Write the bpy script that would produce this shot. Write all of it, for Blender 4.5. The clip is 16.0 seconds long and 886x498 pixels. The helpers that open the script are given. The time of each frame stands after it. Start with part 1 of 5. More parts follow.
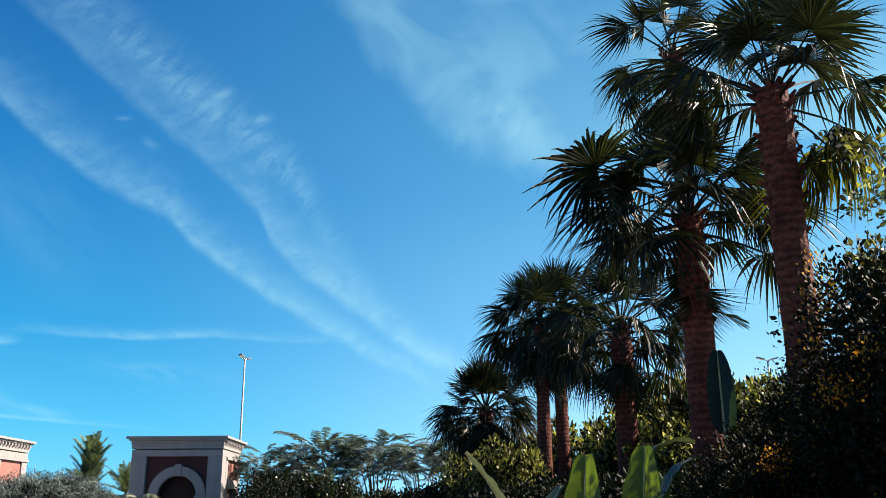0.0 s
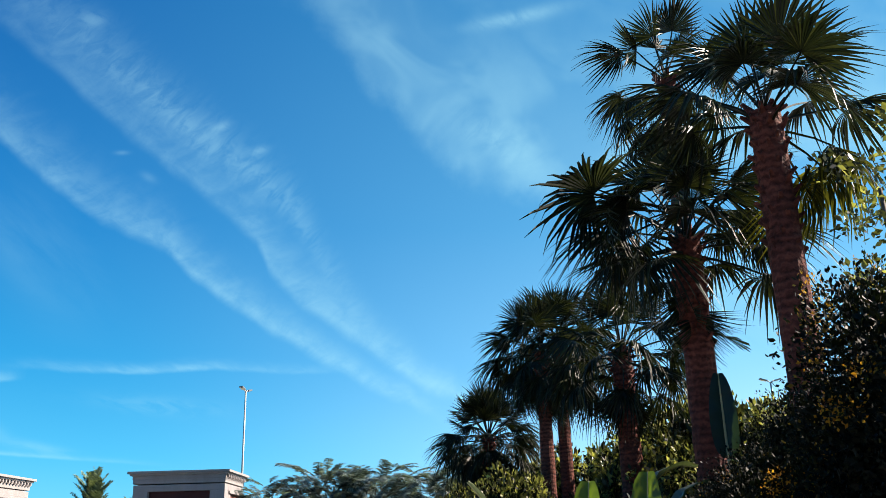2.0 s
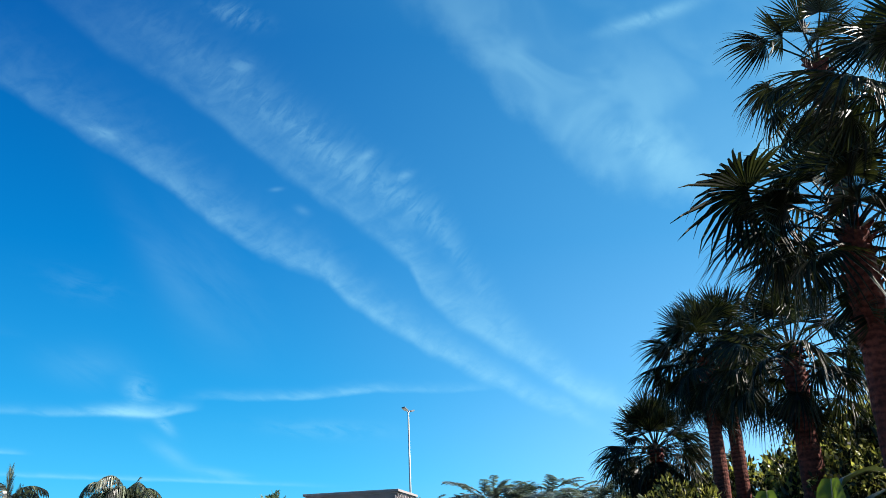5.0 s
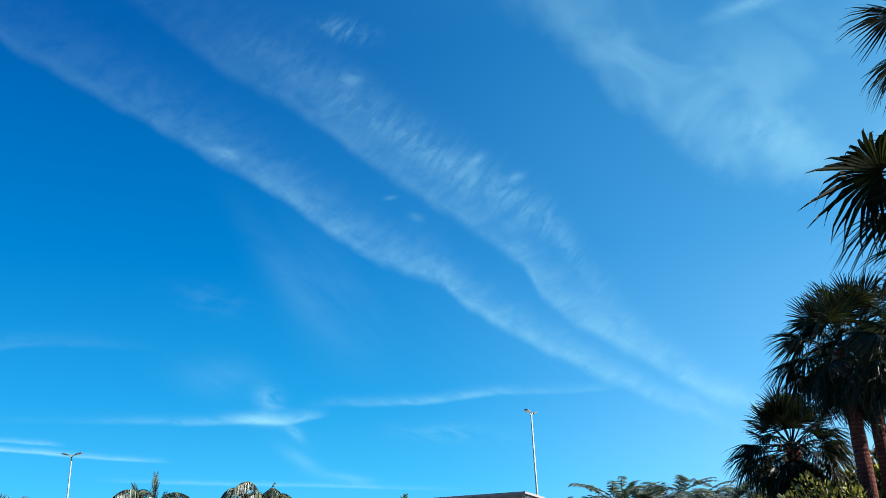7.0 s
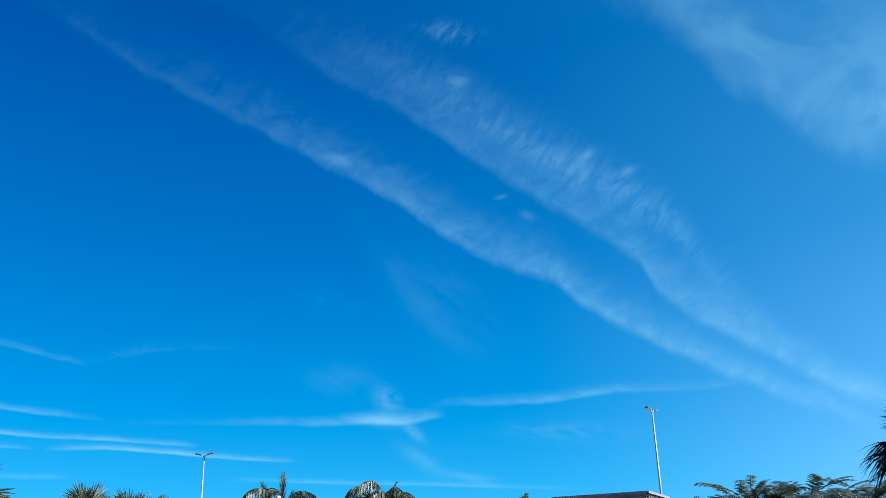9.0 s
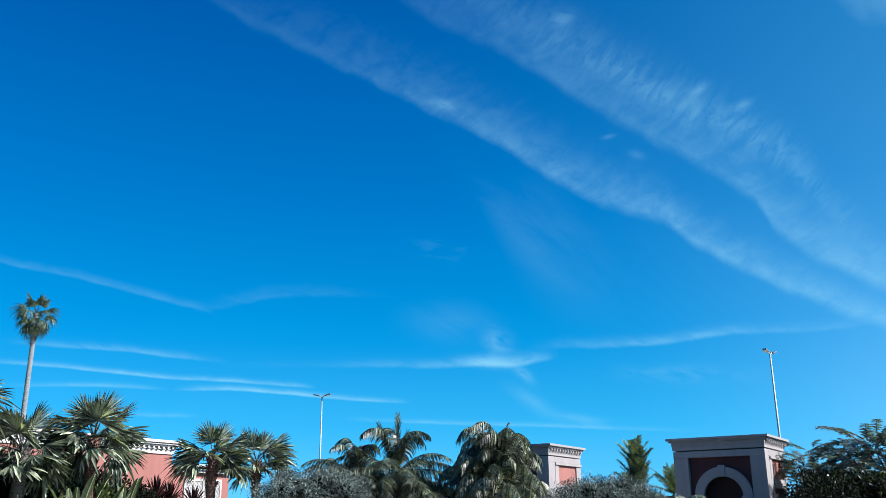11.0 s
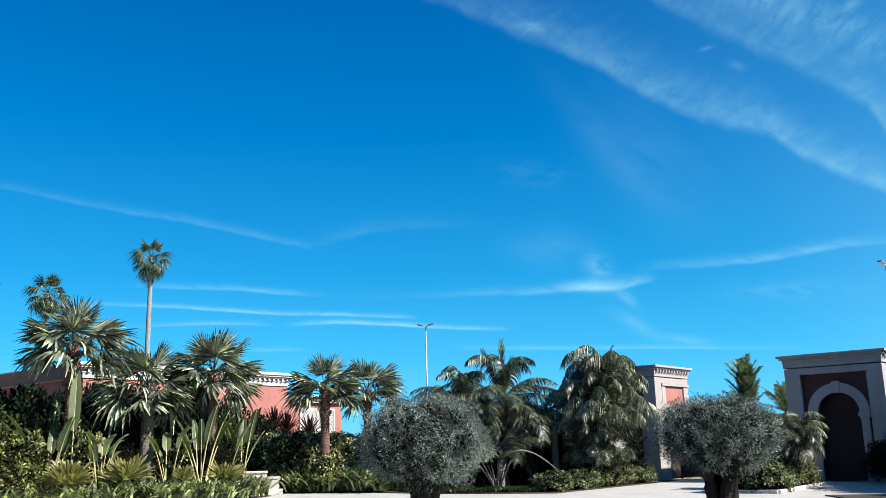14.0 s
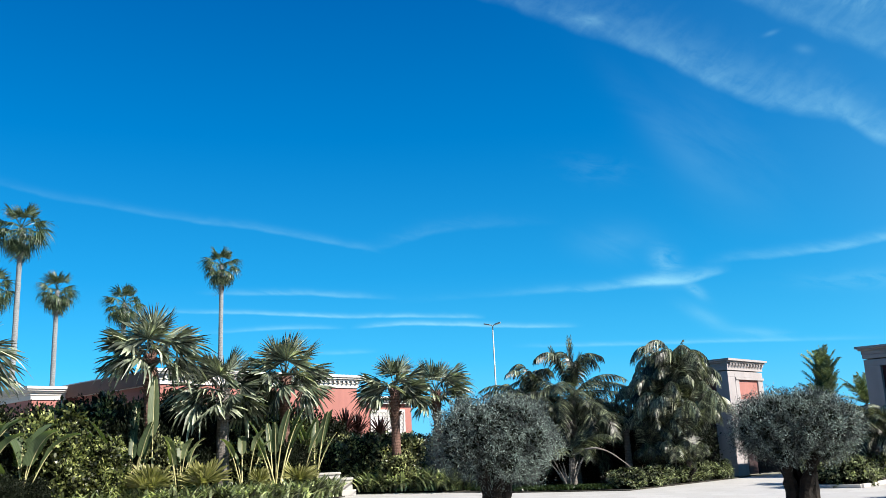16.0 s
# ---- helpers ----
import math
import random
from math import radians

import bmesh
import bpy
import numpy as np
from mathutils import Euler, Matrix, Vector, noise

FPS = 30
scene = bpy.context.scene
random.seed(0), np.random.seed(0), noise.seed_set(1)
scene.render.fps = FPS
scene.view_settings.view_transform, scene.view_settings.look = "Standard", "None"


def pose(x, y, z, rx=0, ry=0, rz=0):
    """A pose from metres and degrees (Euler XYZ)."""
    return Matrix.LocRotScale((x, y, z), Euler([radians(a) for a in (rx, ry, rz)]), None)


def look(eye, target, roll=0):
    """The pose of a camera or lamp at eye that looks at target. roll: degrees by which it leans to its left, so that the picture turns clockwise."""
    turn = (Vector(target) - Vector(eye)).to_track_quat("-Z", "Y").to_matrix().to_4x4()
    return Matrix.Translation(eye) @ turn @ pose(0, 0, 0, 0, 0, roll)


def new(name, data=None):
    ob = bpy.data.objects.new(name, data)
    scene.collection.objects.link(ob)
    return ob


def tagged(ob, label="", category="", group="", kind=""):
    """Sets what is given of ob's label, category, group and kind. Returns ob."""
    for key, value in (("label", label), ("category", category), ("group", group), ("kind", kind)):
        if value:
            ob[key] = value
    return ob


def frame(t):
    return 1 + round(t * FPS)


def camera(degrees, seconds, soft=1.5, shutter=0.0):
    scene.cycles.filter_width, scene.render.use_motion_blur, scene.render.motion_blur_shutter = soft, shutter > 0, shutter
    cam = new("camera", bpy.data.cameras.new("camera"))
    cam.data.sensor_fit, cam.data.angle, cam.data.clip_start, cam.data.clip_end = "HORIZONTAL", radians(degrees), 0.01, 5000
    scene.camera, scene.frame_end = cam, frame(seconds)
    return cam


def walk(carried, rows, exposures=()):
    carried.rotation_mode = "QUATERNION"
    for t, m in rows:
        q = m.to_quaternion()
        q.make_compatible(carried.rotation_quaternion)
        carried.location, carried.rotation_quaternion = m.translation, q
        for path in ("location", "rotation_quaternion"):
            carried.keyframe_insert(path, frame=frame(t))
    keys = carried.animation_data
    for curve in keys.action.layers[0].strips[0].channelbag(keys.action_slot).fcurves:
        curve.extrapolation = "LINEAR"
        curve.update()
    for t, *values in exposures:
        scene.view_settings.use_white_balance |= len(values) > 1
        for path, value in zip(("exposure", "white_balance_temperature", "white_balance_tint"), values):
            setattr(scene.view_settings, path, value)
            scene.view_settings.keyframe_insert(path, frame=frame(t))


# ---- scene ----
cam = camera(53.33, 16.0, soft=0.5)
PATH = [
    (0.0, pose(0.000, 0.000, 1.598, 106.88, 0.38, 0.15)),
    (0.5, pose(0.001, -0.000, 1.596, 106.56, 0.41, 0.13)),
    (1.0, pose(-0.000, -0.001, 1.596, 106.93, 0.30, 0.28)),
    (1.5, pose(0.004, -0.007, 1.599, 107.64, 0.63, -0.06)),
    (2.0, pose(0.016, -0.016, 1.603, 108.66, 1.51, 0.47)),
    (2.5, pose(0.025, -0.025, 1.606, 109.21, 2.01, 2.70)),
    (3.0, pose(0.029, -0.033, 1.608, 109.41, 2.15, 4.45)),
    (3.5, pose(0.023, -0.035, 1.607, 108.88, 2.52, 7.07)),
    (4.0, pose(0.017, -0.034, 1.603, 109.48, 2.31, 8.74)),
    (4.2, pose(0.016, -0.035, 1.603, 109.89, 2.26, 9.11)),
    (6.3, pose(-0.004, -0.044, 1.602, 110.00, 2.35, 15.69)),
    (6.5, pose(-0.007, -0.044, 1.602, 110.26, 2.26, 16.60)),
    (7.0, pose(-0.015, -0.042, 1.605, 110.46, 2.28, 18.88)),
    (7.5, pose(-0.023, -0.041, 1.606, 110.88, 2.22, 20.66)),
    (8.0, pose(-0.029, -0.040, 1.607, 110.69, 2.26, 22.79)),
    (8.5, pose(-0.036, -0.038, 1.606, 110.37, 2.02, 24.30)),
    (9.0, pose(-0.044, -0.036, 1.607, 110.65, 1.48, 26.35)),
    (9.5, pose(-0.052, -0.034, 1.609, 110.13, 1.31, 28.34)),
    (9.7, pose(-0.056, -0.033, 1.610, 109.55, 1.08, 29.63)),
    (11.8, pose(-0.107, -0.020, 1.620, 104.74, 0.48, 34.15)),
    (12.0, pose(-0.111, -0.020, 1.619, 103.83, 0.55, 34.53)),
    (12.5, pose(-0.112, -0.023, 1.612, 102.68, 0.84, 35.77)),
    (13.0, pose(-0.109, -0.026, 1.607, 102.14, 0.99, 37.10)),
    (13.5, pose(-0.101, -0.035, 1.602, 102.57, 1.47, 38.68)),
    (14.0, pose(-0.092, -0.042, 1.599, 102.59, 1.49, 40.08)),
    (14.5, pose(-0.084, -0.046, 1.596, 102.42, 1.77, 41.04)),
    (15.0, pose(-0.078, -0.048, 1.592, 102.54, 2.08, 42.31)),
    (15.5, pose(-0.074, -0.049, 1.590, 102.54, 2.23, 43.36)),
    (16.0, pose(-0.072, -0.049, 1.590, 102.71, 2.40, 44.57)),
]
EXPOSURES = [(0.0, 1.44, 7080, 14), (2.0, 1.46, 6930, 13), (3.5, 1.4, 6550, 12), (6.5, 1.36, 6300, 11), (7.5, 1.26, 6080, 10), (8.5, 1.06, 5560, 10),
             (9.7, 1.01, 5460, 10), (12.0, 1.21, 6150, 10), (13.5, 1.25, 6300, 10), (14.0, 1.3, 6300, 10), (16.0, 1.29, 6300, 10)]
walk(cam, PATH, EXPOSURES)

# ---- world: clear winter sky with spreading contrails ----
SUN_AZ, SUN_EL = radians(-74.0), radians(38.0)
world = bpy.data.worlds.new("sky")
scene.world = world
world.use_nodes = True
wt = world.node_tree
wt.nodes.clear()


def sock(node, i, v):
    if isinstance(v, (int, float)):
        node.inputs[i].default_value = v
    elif v is not None:
        node.id_data.links.new(v, node.inputs[i])


def calc(tree, op, a, b=None, c=None):
    n = tree.nodes.new("ShaderNodeMath")
    n.operation = op
    for i, v in enumerate((a, b, c)):
        sock(n, i, v)
    return n.outputs[0]


def step(tree, v, lo, hi, out_lo=0.0, out_hi=1.0):
    n = tree.nodes.new("ShaderNodeMapRange")
    n.interpolation_type = "SMOOTHSTEP"
    sock(n, 0, v)
    for i, k in ((1, lo), (2, hi), (3, out_lo), (4, out_hi)):
        sock(n, i, k)
    return n.outputs[0]


def ramp(tree, fac, stops, mode="LINEAR"):
    n = tree.nodes.new("ShaderNodeValToRGB")
    n.color_ramp.interpolation = mode
    els = n.color_ramp.elements
    stops = list(stops) + [(1.0, stops[-1][1])] if len(stops) == 1 else stops
    while len(els) < len(stops):
        els.new(0.5)
    for e, (p, c) in zip(els, stops):
        e.position = p
        e.color = (c, c, c, 1) if isinstance(c, (int, float)) else (*c, 1)
    sock(n, 0, fac)
    return n.outputs[0]


def grain(tree, vec, scale, detail=4.0, rough=0.55, distort=0.0):
    n = tree.nodes.new("ShaderNodeTexNoise")
    sock(n, 0, vec)
    n.inputs["Scale"].default_value = scale
    n.inputs["Detail"].default_value = detail
    n.inputs["Roughness"].default_value = rough
    n.inputs["Distortion"].default_value = distort
    return n.outputs["Fac"]


def blend(tree, fac, a, b, mode="MIX"):
    n = tree.nodes.new("ShaderNodeMix")
    n.data_type, n.blend_type = "RGBA", mode
    for i, v in ((0, fac), (6, a), (7, b)):
        if isinstance(v, tuple):
            n.inputs[i].default_value = (*v, 1)
        else:
            sock(n, i, v)
    return n.outputs[2]


def build_sky(t):
    coord = t.nodes.new("ShaderNodeTexCoord").outputs["Generated"]
    xyz = t.nodes.new("ShaderNodeSeparateXYZ")
    t.links.new(coord, xyz.inputs[0])
    x, y, z = xyz.outputs
    az = calc(t, "MULTIPLY", calc(t, "ARCTAN2", calc(t, "MULTIPLY", x, -1.0), y), 180 / math.pi)
    el = calc(t, "SUBTRACT", calc(t, "MULTIPLY", calc(t, "ARCSINE", z), 180 / math.pi), 0.16)
    A0, A1 = -35.0, 80.0
    fac = calc(t, "DIVIDE", calc(t, "SUBTRACT", az, A0), A1 - A0)

    def along(pts, scale, mode="CARDINAL"):
        pts = sorted(pts)
        return calc(t, "MULTIPLY", ramp(t, fac, [((a - A0) / (A1 - A0), v / scale) for a, v in pts], mode), scale)

    def plane(sa, se, turn):
        n = t.nodes.new("ShaderNodeCombineXYZ")
        c, s = math.cos(radians(turn)), math.sin(radians(turn))
        u = calc(t, "ADD", calc(t, "MULTIPLY", az, c), calc(t, "MULTIPLY", el, s))
        v = calc(t, "SUBTRACT", calc(t, "MULTIPLY", el, c), calc(t, "MULTIPLY", az, s))
        sock(n, 0, calc(t, "MULTIPLY", u, sa))
        sock(n, 1, calc(t, "MULTIPLY", v, se))
        return n.outputs[0]

    soft_n = grain(t, plane(0.10, 0.34, 32), 1.0, 5.0, 0.6, 0.4)
    fine_n = grain(t, plane(0.95, 0.42, 62), 1.0, 5.0, 0.62, 0.6)
    wisp_n = grain(t, plane(0.5, 1.4, 12), 1.0, 4.0, 0.6, 0.5)
    mix_n = calc(t, "ADD", calc(t, "MULTIPLY", soft_n, 0.55), calc(t, "MULTIPLY", grain(t, plane(0.5, 0.9, 20), 1.0, 5.0, 0.65, 0.6), 0.45))
    torn_n = calc(t, "ADD", calc(t, "MULTIPLY", mix_n, 0.55), calc(t, "MULTIPLY", fine_n, 0.45))
    comb = grain(t, plane(1.7, 0.6, 50), 1.0, 5.0, 0.6, 0.7)
    feather_n = calc(t, "ADD", calc(t, "MULTIPLY", comb, 0.75), calc(t, "MULTIPLY", grain(t, plane(0.3, 0.3, 0), 1.0, 2.0), 0.25))
    veil_n = grain(t, plane(0.13, 0.2, 20), 1.0, 3.0, 0.5, 0.8)
    wob = calc(t, "MULTIPLY", calc(t, "SUBTRACT", grain(t, plane(0.5, 0.5, 0), 1.0, 4.0, 0.6), 0.5), 1.5)

    def trail(pts, power, sharp, soft, texture, amount, wobble=1.0):
        d = calc(t, "ADD", calc(t, "SUBTRACT", el, along(pts, 40.0)), calc(t, "MULTIPLY", wob, wobble))
        low = step(t, d, -sharp, sharp)
        w = along(soft, 10.0, "LINEAR")
        ratio = calc(t, "DIVIDE", calc(t, "MAXIMUM", d, 0.0), w)
        high = calc(t, "POWER", 2.718, calc(t, "MULTIPLY", calc(t, "MULTIPLY", ratio, ratio), -1.0))
        tex = calc(t, "ADD", 1.0 - amount, calc(t, "MULTIPLY", step(t, texture, 0.34, 0.64), amount))
        return calc(t, "MULTIPLY", calc(t, "MULTIPLY", low, high), calc(t, "MULTIPLY", tex, along(power, 1.0, "LINEAR")))

    LOWER = [(56, 33.6), (48, 31.0), (44.6, 29.8), (40.8, 28.5), (38, 27.5), (34.5, 26.0), (31, 24.6), (28.4, 23.2), (26.3, 21.8), (24.5, 20.7), (22.6, 19.6),
             (21.1, 19.0), (18.0, 17.9), (17, 16.8), (15, 15.4), (12, 13.6), (9.3, 12.1), (5.9, 10.3), (3.7, 9.1), (2.0, 8.3), (-6, 4.4)]
    UPPER = [(42, 35.2), (34.5, 31.9), (31.2, 30.5), (27.9, 29.0), (25, 27.3), (21.8, 25.2), (19, 23.5), (16.3, 21.8), (14.1, 20.2), (12.4, 18.8), (11.7, 17.1),
             (9.8, 15.2), (7.3, 13.6), (4.7, 11.9), (2.1, 10.1), (0.5, 9.1), (-0.7, 8.4), (-7, 4)]
    CREST = [(40, 37.5), (27.5, 33.0), (24, 31.1), (21, 29.4), (17.8, 27.4), (15, 25.8), (12, 24.0), (10, 22.4), (8.4, 19.8), (5.9, 16.2), (1.8, 12.0), (-6, 7)]
    clouds = [
        # long lower trail: soft body, then its bright hem
        trail(LOWER, [(80, 0), (58, 0.02), (46, 0.05), (40, 0.09), (30, 0.17), (18, 0.28), (12, 0.33), (7, 0.39), (3, 0.4), (1.4, 0.26), (-0.2, 0)],
              0.46, [(60, 3.6), (36, 2.8), (22, 2.3), (12, 1.7), (6, 1.15), (0, 0.8)], torn_n, 0.72, 0.3),
        trail(LOWER, [(60, 0), (48, 0.03), (40, 0.05), (30, 0.1), (20, 0.1), (14, 0.05), (7, 0.02), (2, 0)],
              0.42, [(60, 0.8), (30, 0.75), (10, 0.6)], mix_n, 0.55, 0.3),
        # long upper trail
        trail(UPPER, [(60, 0), (38, 0.03), (31, 0.08), (24, 0.14), (12, 0.23), (4, 0.4), (0.5, 0.46), (-1.2, 0.32), (-3.0, 0)],
              0.55, [(60, 4.6), (30, 3.6), (18, 3.2), (11, 3.0), (8, 2.4), (4, 1.6), (-3, 1.1)], torn_n, 0.7, 0.3),
        trail(UPPER, [(45, 0), (34, 0.02), (26, 0.04), (18, 0.05), (11, 0.04), (4, 0.02), (0, 0)],
              0.6, [(60, 0.9), (20, 0.9), (4, 0.6)], mix_n, 0.6, 0.3),
        # feathered crest of the upper trail
        trail([(q, e - 2.3) for q, e in CREST], [(60, 0), (34, 0.0), (28, 0.1), (22, 0.17), (17, 0.26), (10, 0.22), (8, 0.11), (4, 0.05), (0, 0)],
              1.2, [(60, 2.6), (24, 2.2), (14, 2.1), (8, 2.1), (0, 1.2)], feather_n, 0.9, 0.5),
        # veil of cirrus above the palms
        trail([(13.1, 35.6), (9.6, 34.2), (7.8, 32.6), (6, 30.4), (3.2, 28.2), (1.8, 26.2), (-1, 23.8), (-5.6, 22.4), (-10, 21.8), (-20, 22), (-34, 20)],
              [(14, 0), (11, 0.12), (4, 0.3), (-10, 0.42), (-34, 0.42)],
              1.7, [(20, 8), (0, 9.5), (-34, 9.5)], veil_n, 0.62, 1.7),
        # level streaks
        trail([(48, 9.1), (38.7, 9.35), (34, 9.3), (30.7, 9.4), (28.6, 9.35), (26.2, 9.75), (20, 10.4)],
              [(48, 0), (41, 0.06), (34, 0.24), (31, 0.58), (28.4, 0.52), (26.8, 0.26), (25.8, 0)],
              0.15, [(60, 0.35), (33, 0.4), (30, 0.55), (20, 0.5)], wisp_n, 0.5, 0.16),
        trail([(30, 10.2), (25.5, 10.4), (21.5, 10.35), (18, 10.5), (14.9, 10.75), (10, 10.6), (6.5, 10.65), (0, 10.6)],
              [(27.5, 0), (25.5, 0.12), (22, 0.28), (16, 0.38), (13.8, 0.2), (9, 0.14), (5.5, 0)],
              0.16, [(60, 0.45), (10, 0.45)], wisp_n, 0.5, 0.18),
        trail([(76, 16.7), (69.7, 15.6), (65, 15.0), (60.4, 14.4), (55.8, 13.9), (51, 13.0), (48.6, 12.5), (45, 11.6)],
              [(80, 0), (70, 0.07), (60, 0.13), (52, 0.16), (49.4, 0.11), (48, 0)],
              0.12, [(60, 0.36)], wisp_n, 0.4, 0.12),
        trail([(49.5, 12.4), (45.3, 13.4), (41.5, 13.8), (36, 13.7)], [(49.5, 0), (47, 0.08), (43, 0.07), (36, 0)],
              0.2, [(45, 0.7)], wisp_n, 0.5, 0.2),
        trail([(60, 9.9), (57, 9.85), (53.2, 9.8), (48.2, 9.45), (44, 9.2)], [(60, 0), (57, 0.24), (51, 0.32), (48.4, 0.12), (47, 0)], 0.1, [(50, 0.28)], wisp_n, 0.5, 0.12),
        trail([(66, 8.9), (60, 8.7), (56, 8.6), (50.6, 8.3), (46, 8.2), (41.9, 7.95), (38, 7.8)], [(66, 0), (60, 0.3), (53, 0.58), (47, 0.5), (42.6, 0.42), (41.4, 0)],
              0.08, [(50, 0.2)], wisp_n, 0.4, 0.1),
        trail([(52, 7.5), (49.6, 7.6), (46.2, 7.7), (41, 7.35), (35.8, 7.05), (33, 7)], [(50.2, 0), (48.4, 0.45), (45, 0.68), (40, 0.58), (37, 0.4), (35.4, 0)],
              0.08, [(50, 0.22)], wisp_n, 0.35, 0.1),
        trail([(61, 7.4), (58.5, 7.45), (55, 7.65), (51, 7.6), (48, 7.5)], [(60, 0), (57, 0.3), (53.5, 0.42), (51.4, 0.14), (50.6, 0)], 0.08, [(50, 0.2)], wisp_n, 0.35, 0.1),
        trail([(42, 6.0), (38, 5.9), (32.9, 5.7), (26, 5.45), (19.7, 5.05), (16, 4.9)], [(40, 0), (36, 0.3), (30, 0.34), (24, 0.3), (17, 0)], 0.1, [(50, 0.2)], wisp_n, 0.4, 0.1),
        trail([(54, 6.0), (48, 6.0)], [(53.4, 0), (51.5, 0.26), (50, 0.26), (48.4, 0)], 0.1, [(50, 0.2)], wisp_n, 0.4, 0.1),
    ]

    def patch(ca, ce, ra, re, turn, power, tex, lo=0.38, hi=0.72):
        c, s = math.cos(radians(turn)), math.sin(radians(turn))
        da, de = calc(t, "SUBTRACT", az, ca), calc(t, "SUBTRACT", el, ce)
        u = calc(t, "DIVIDE", calc(t, "ADD", calc(t, "MULTIPLY", da, c), calc(t, "MULTIPLY", de, s)), ra)
        v = calc(t, "DIVIDE", calc(t, "SUBTRACT", calc(t, "MULTIPLY", de, c), calc(t, "MULTIPLY", da, s)), re)
        r = calc(t, "ADD", calc(t, "MULTIPLY", u, u), calc(t, "MULTIPLY", v, v))
        m = calc(t, "POWER", 2.718, calc(t, "MULTIPLY", r, -1.0))
        return calc(t, "MULTIPLY", calc(t, "MULTIPLY", m, step(t, tex, lo, hi)), power)

    clouds += [
        patch(29.6, 10.7, 0.7, 0.95, -38, 0.3, wisp_n, 0.2, 0.6),
        patch(32.6, 12.2, 2.4, 1.1, 10, 0.13, soft_n, 0.25, 0.7),
        patch(30.2, 9.55, 1.3, 0.3, 6, 0.3, wisp_n, 0.1, 0.5),
        patch(28.0, 8.8, 0.8, 0.3, 40, 0.25, wisp_n, 0.2, 0.6),
        patch(27.6, 7.1, 1.5, 0.42, 32, 0.24, soft_n, 0.2, 0.7),
        patch(24.6, 5.9, 1.8, 0.28, 10, 0.2, wisp_n, 0.2, 0.6),
        patch(28.9, 18.9, 4.2, 0.9, 51, 0.055, soft_n, 0.25, 0.65),
        patch(25.6, 17.2, 4.4, 2.8, 51, 0.08, soft_n, 0.25, 0.75),
        patch(33.5, 17.0, 2.2, 0.8, 10, 0.06, wisp_n, 0.3, 0.7),
        patch(21.6, 23.7, 0.42, 0.13, -8, 0.12, wisp_n, 0.1, 0.4),
        patch(19.8, 22.4, 0.5, 0.25, 20, 0.1, wisp_n, 0.1, 0.5),
        patch(24.8, 34.3, 1.9, 0.6, 8, 0.2, feather_n, 0.35, 0.65),
        patch(24.3, 31.2, 0.9, 0.45, -14, 0.16, wisp_n, 0.2, 0.6),
        patch(33.3, 26.3, 1.3, 0.3, 10, 0.2, wisp_n, 0.2, 0.6),
        patch(15.4, 25.9, 0.7, 0.3, -22, 0.2, wisp_n, 0.2, 0.5),
        patch(12.7, 24.6, 0.6, 0.25, -18, 0.2, wisp_n, 0.2, 0.5),
        patch(-19, 14.5, 6, 3.2, 20, 0.3, soft_n, 0.25, 0.6),
        patch(-6.0, 32.9, 3.4, 0.42, -6, 0.34, mix_n, 0.25, 0.6),
        patch(3.9, 32.4, 0.8, 0.6, 0, 0.12, mix_n, 0.25, 0.6),
        patch(-4.0, 25.3, 3.5, 1.2, 25, 0.2, fine_n, 0.3, 0.7),
        patch(18, 8.5, 3.5, 0.5, 4, 0.12, wisp_n, 0.3, 0.6),
    ]
    cover = None
    for c in clouds:
        rest = calc(t, "SUBTRACT", 1.0, calc(t, "MINIMUM", c, 0.85))
        cover = rest if cover is None else calc(t, "MULTIPLY", cover, rest)
    cover = calc(t, "SUBTRACT", 1.0, cover)

    sky = t.nodes.new("ShaderNodeTexSky")
    sky.sky_type, sky.sun_disc = "NISHITA", False
    sky.sun_elevation, sky.sun_rotation = SUN_EL, -SUN_AZ
    sky.air_density, sky.dust_density, sky.ozone_density = 1.0, 0.25, 3.0
    lum = t.nodes.new("ShaderNodeRGBToBW")
    t.links.new(sky.outputs[0], lum.inputs[0])
    glow = calc(t, "MULTIPLY", calc(t, "POWER", lum.outputs[0], 0.5), SKY_GAIN)
    up = calc(t, "DIVIDE", el, 90.0)
    near = calc(t, "ADD", calc(t, "ADD", calc(t, "MULTIPLY", x, TOWARD[0]), calc(t, "MULTIPLY", y, TOWARD[1])), calc(t, "MULTIPLY", z, TOWARD[2]))
    hue = blend(t, step(t, near, -0.02, 0.62), ramp(t, up, SKY_FAR), ramp(t, up, SKY_NEAR))
    tint = blend(t, 1.0, hue, glow, "MULTIPLY")
    full = blend(t, cover, tint, CLOUD_COLOR)
    bg = t.nodes.new("ShaderNodeBackground")
    bg.inputs["Strength"].default_value = SKY_STRENGTH
    t.links.new(full, bg.inputs["Color"])
    out = t.nodes.new("ShaderNodeOutputWorld")
    t.links.new(bg.outputs[0], out.inputs[0])


SKY_STRENGTH, SKY_GAIN, CLOUD_COLOR = 0.05, 8.3, (3.6, 7.3, 8.5)
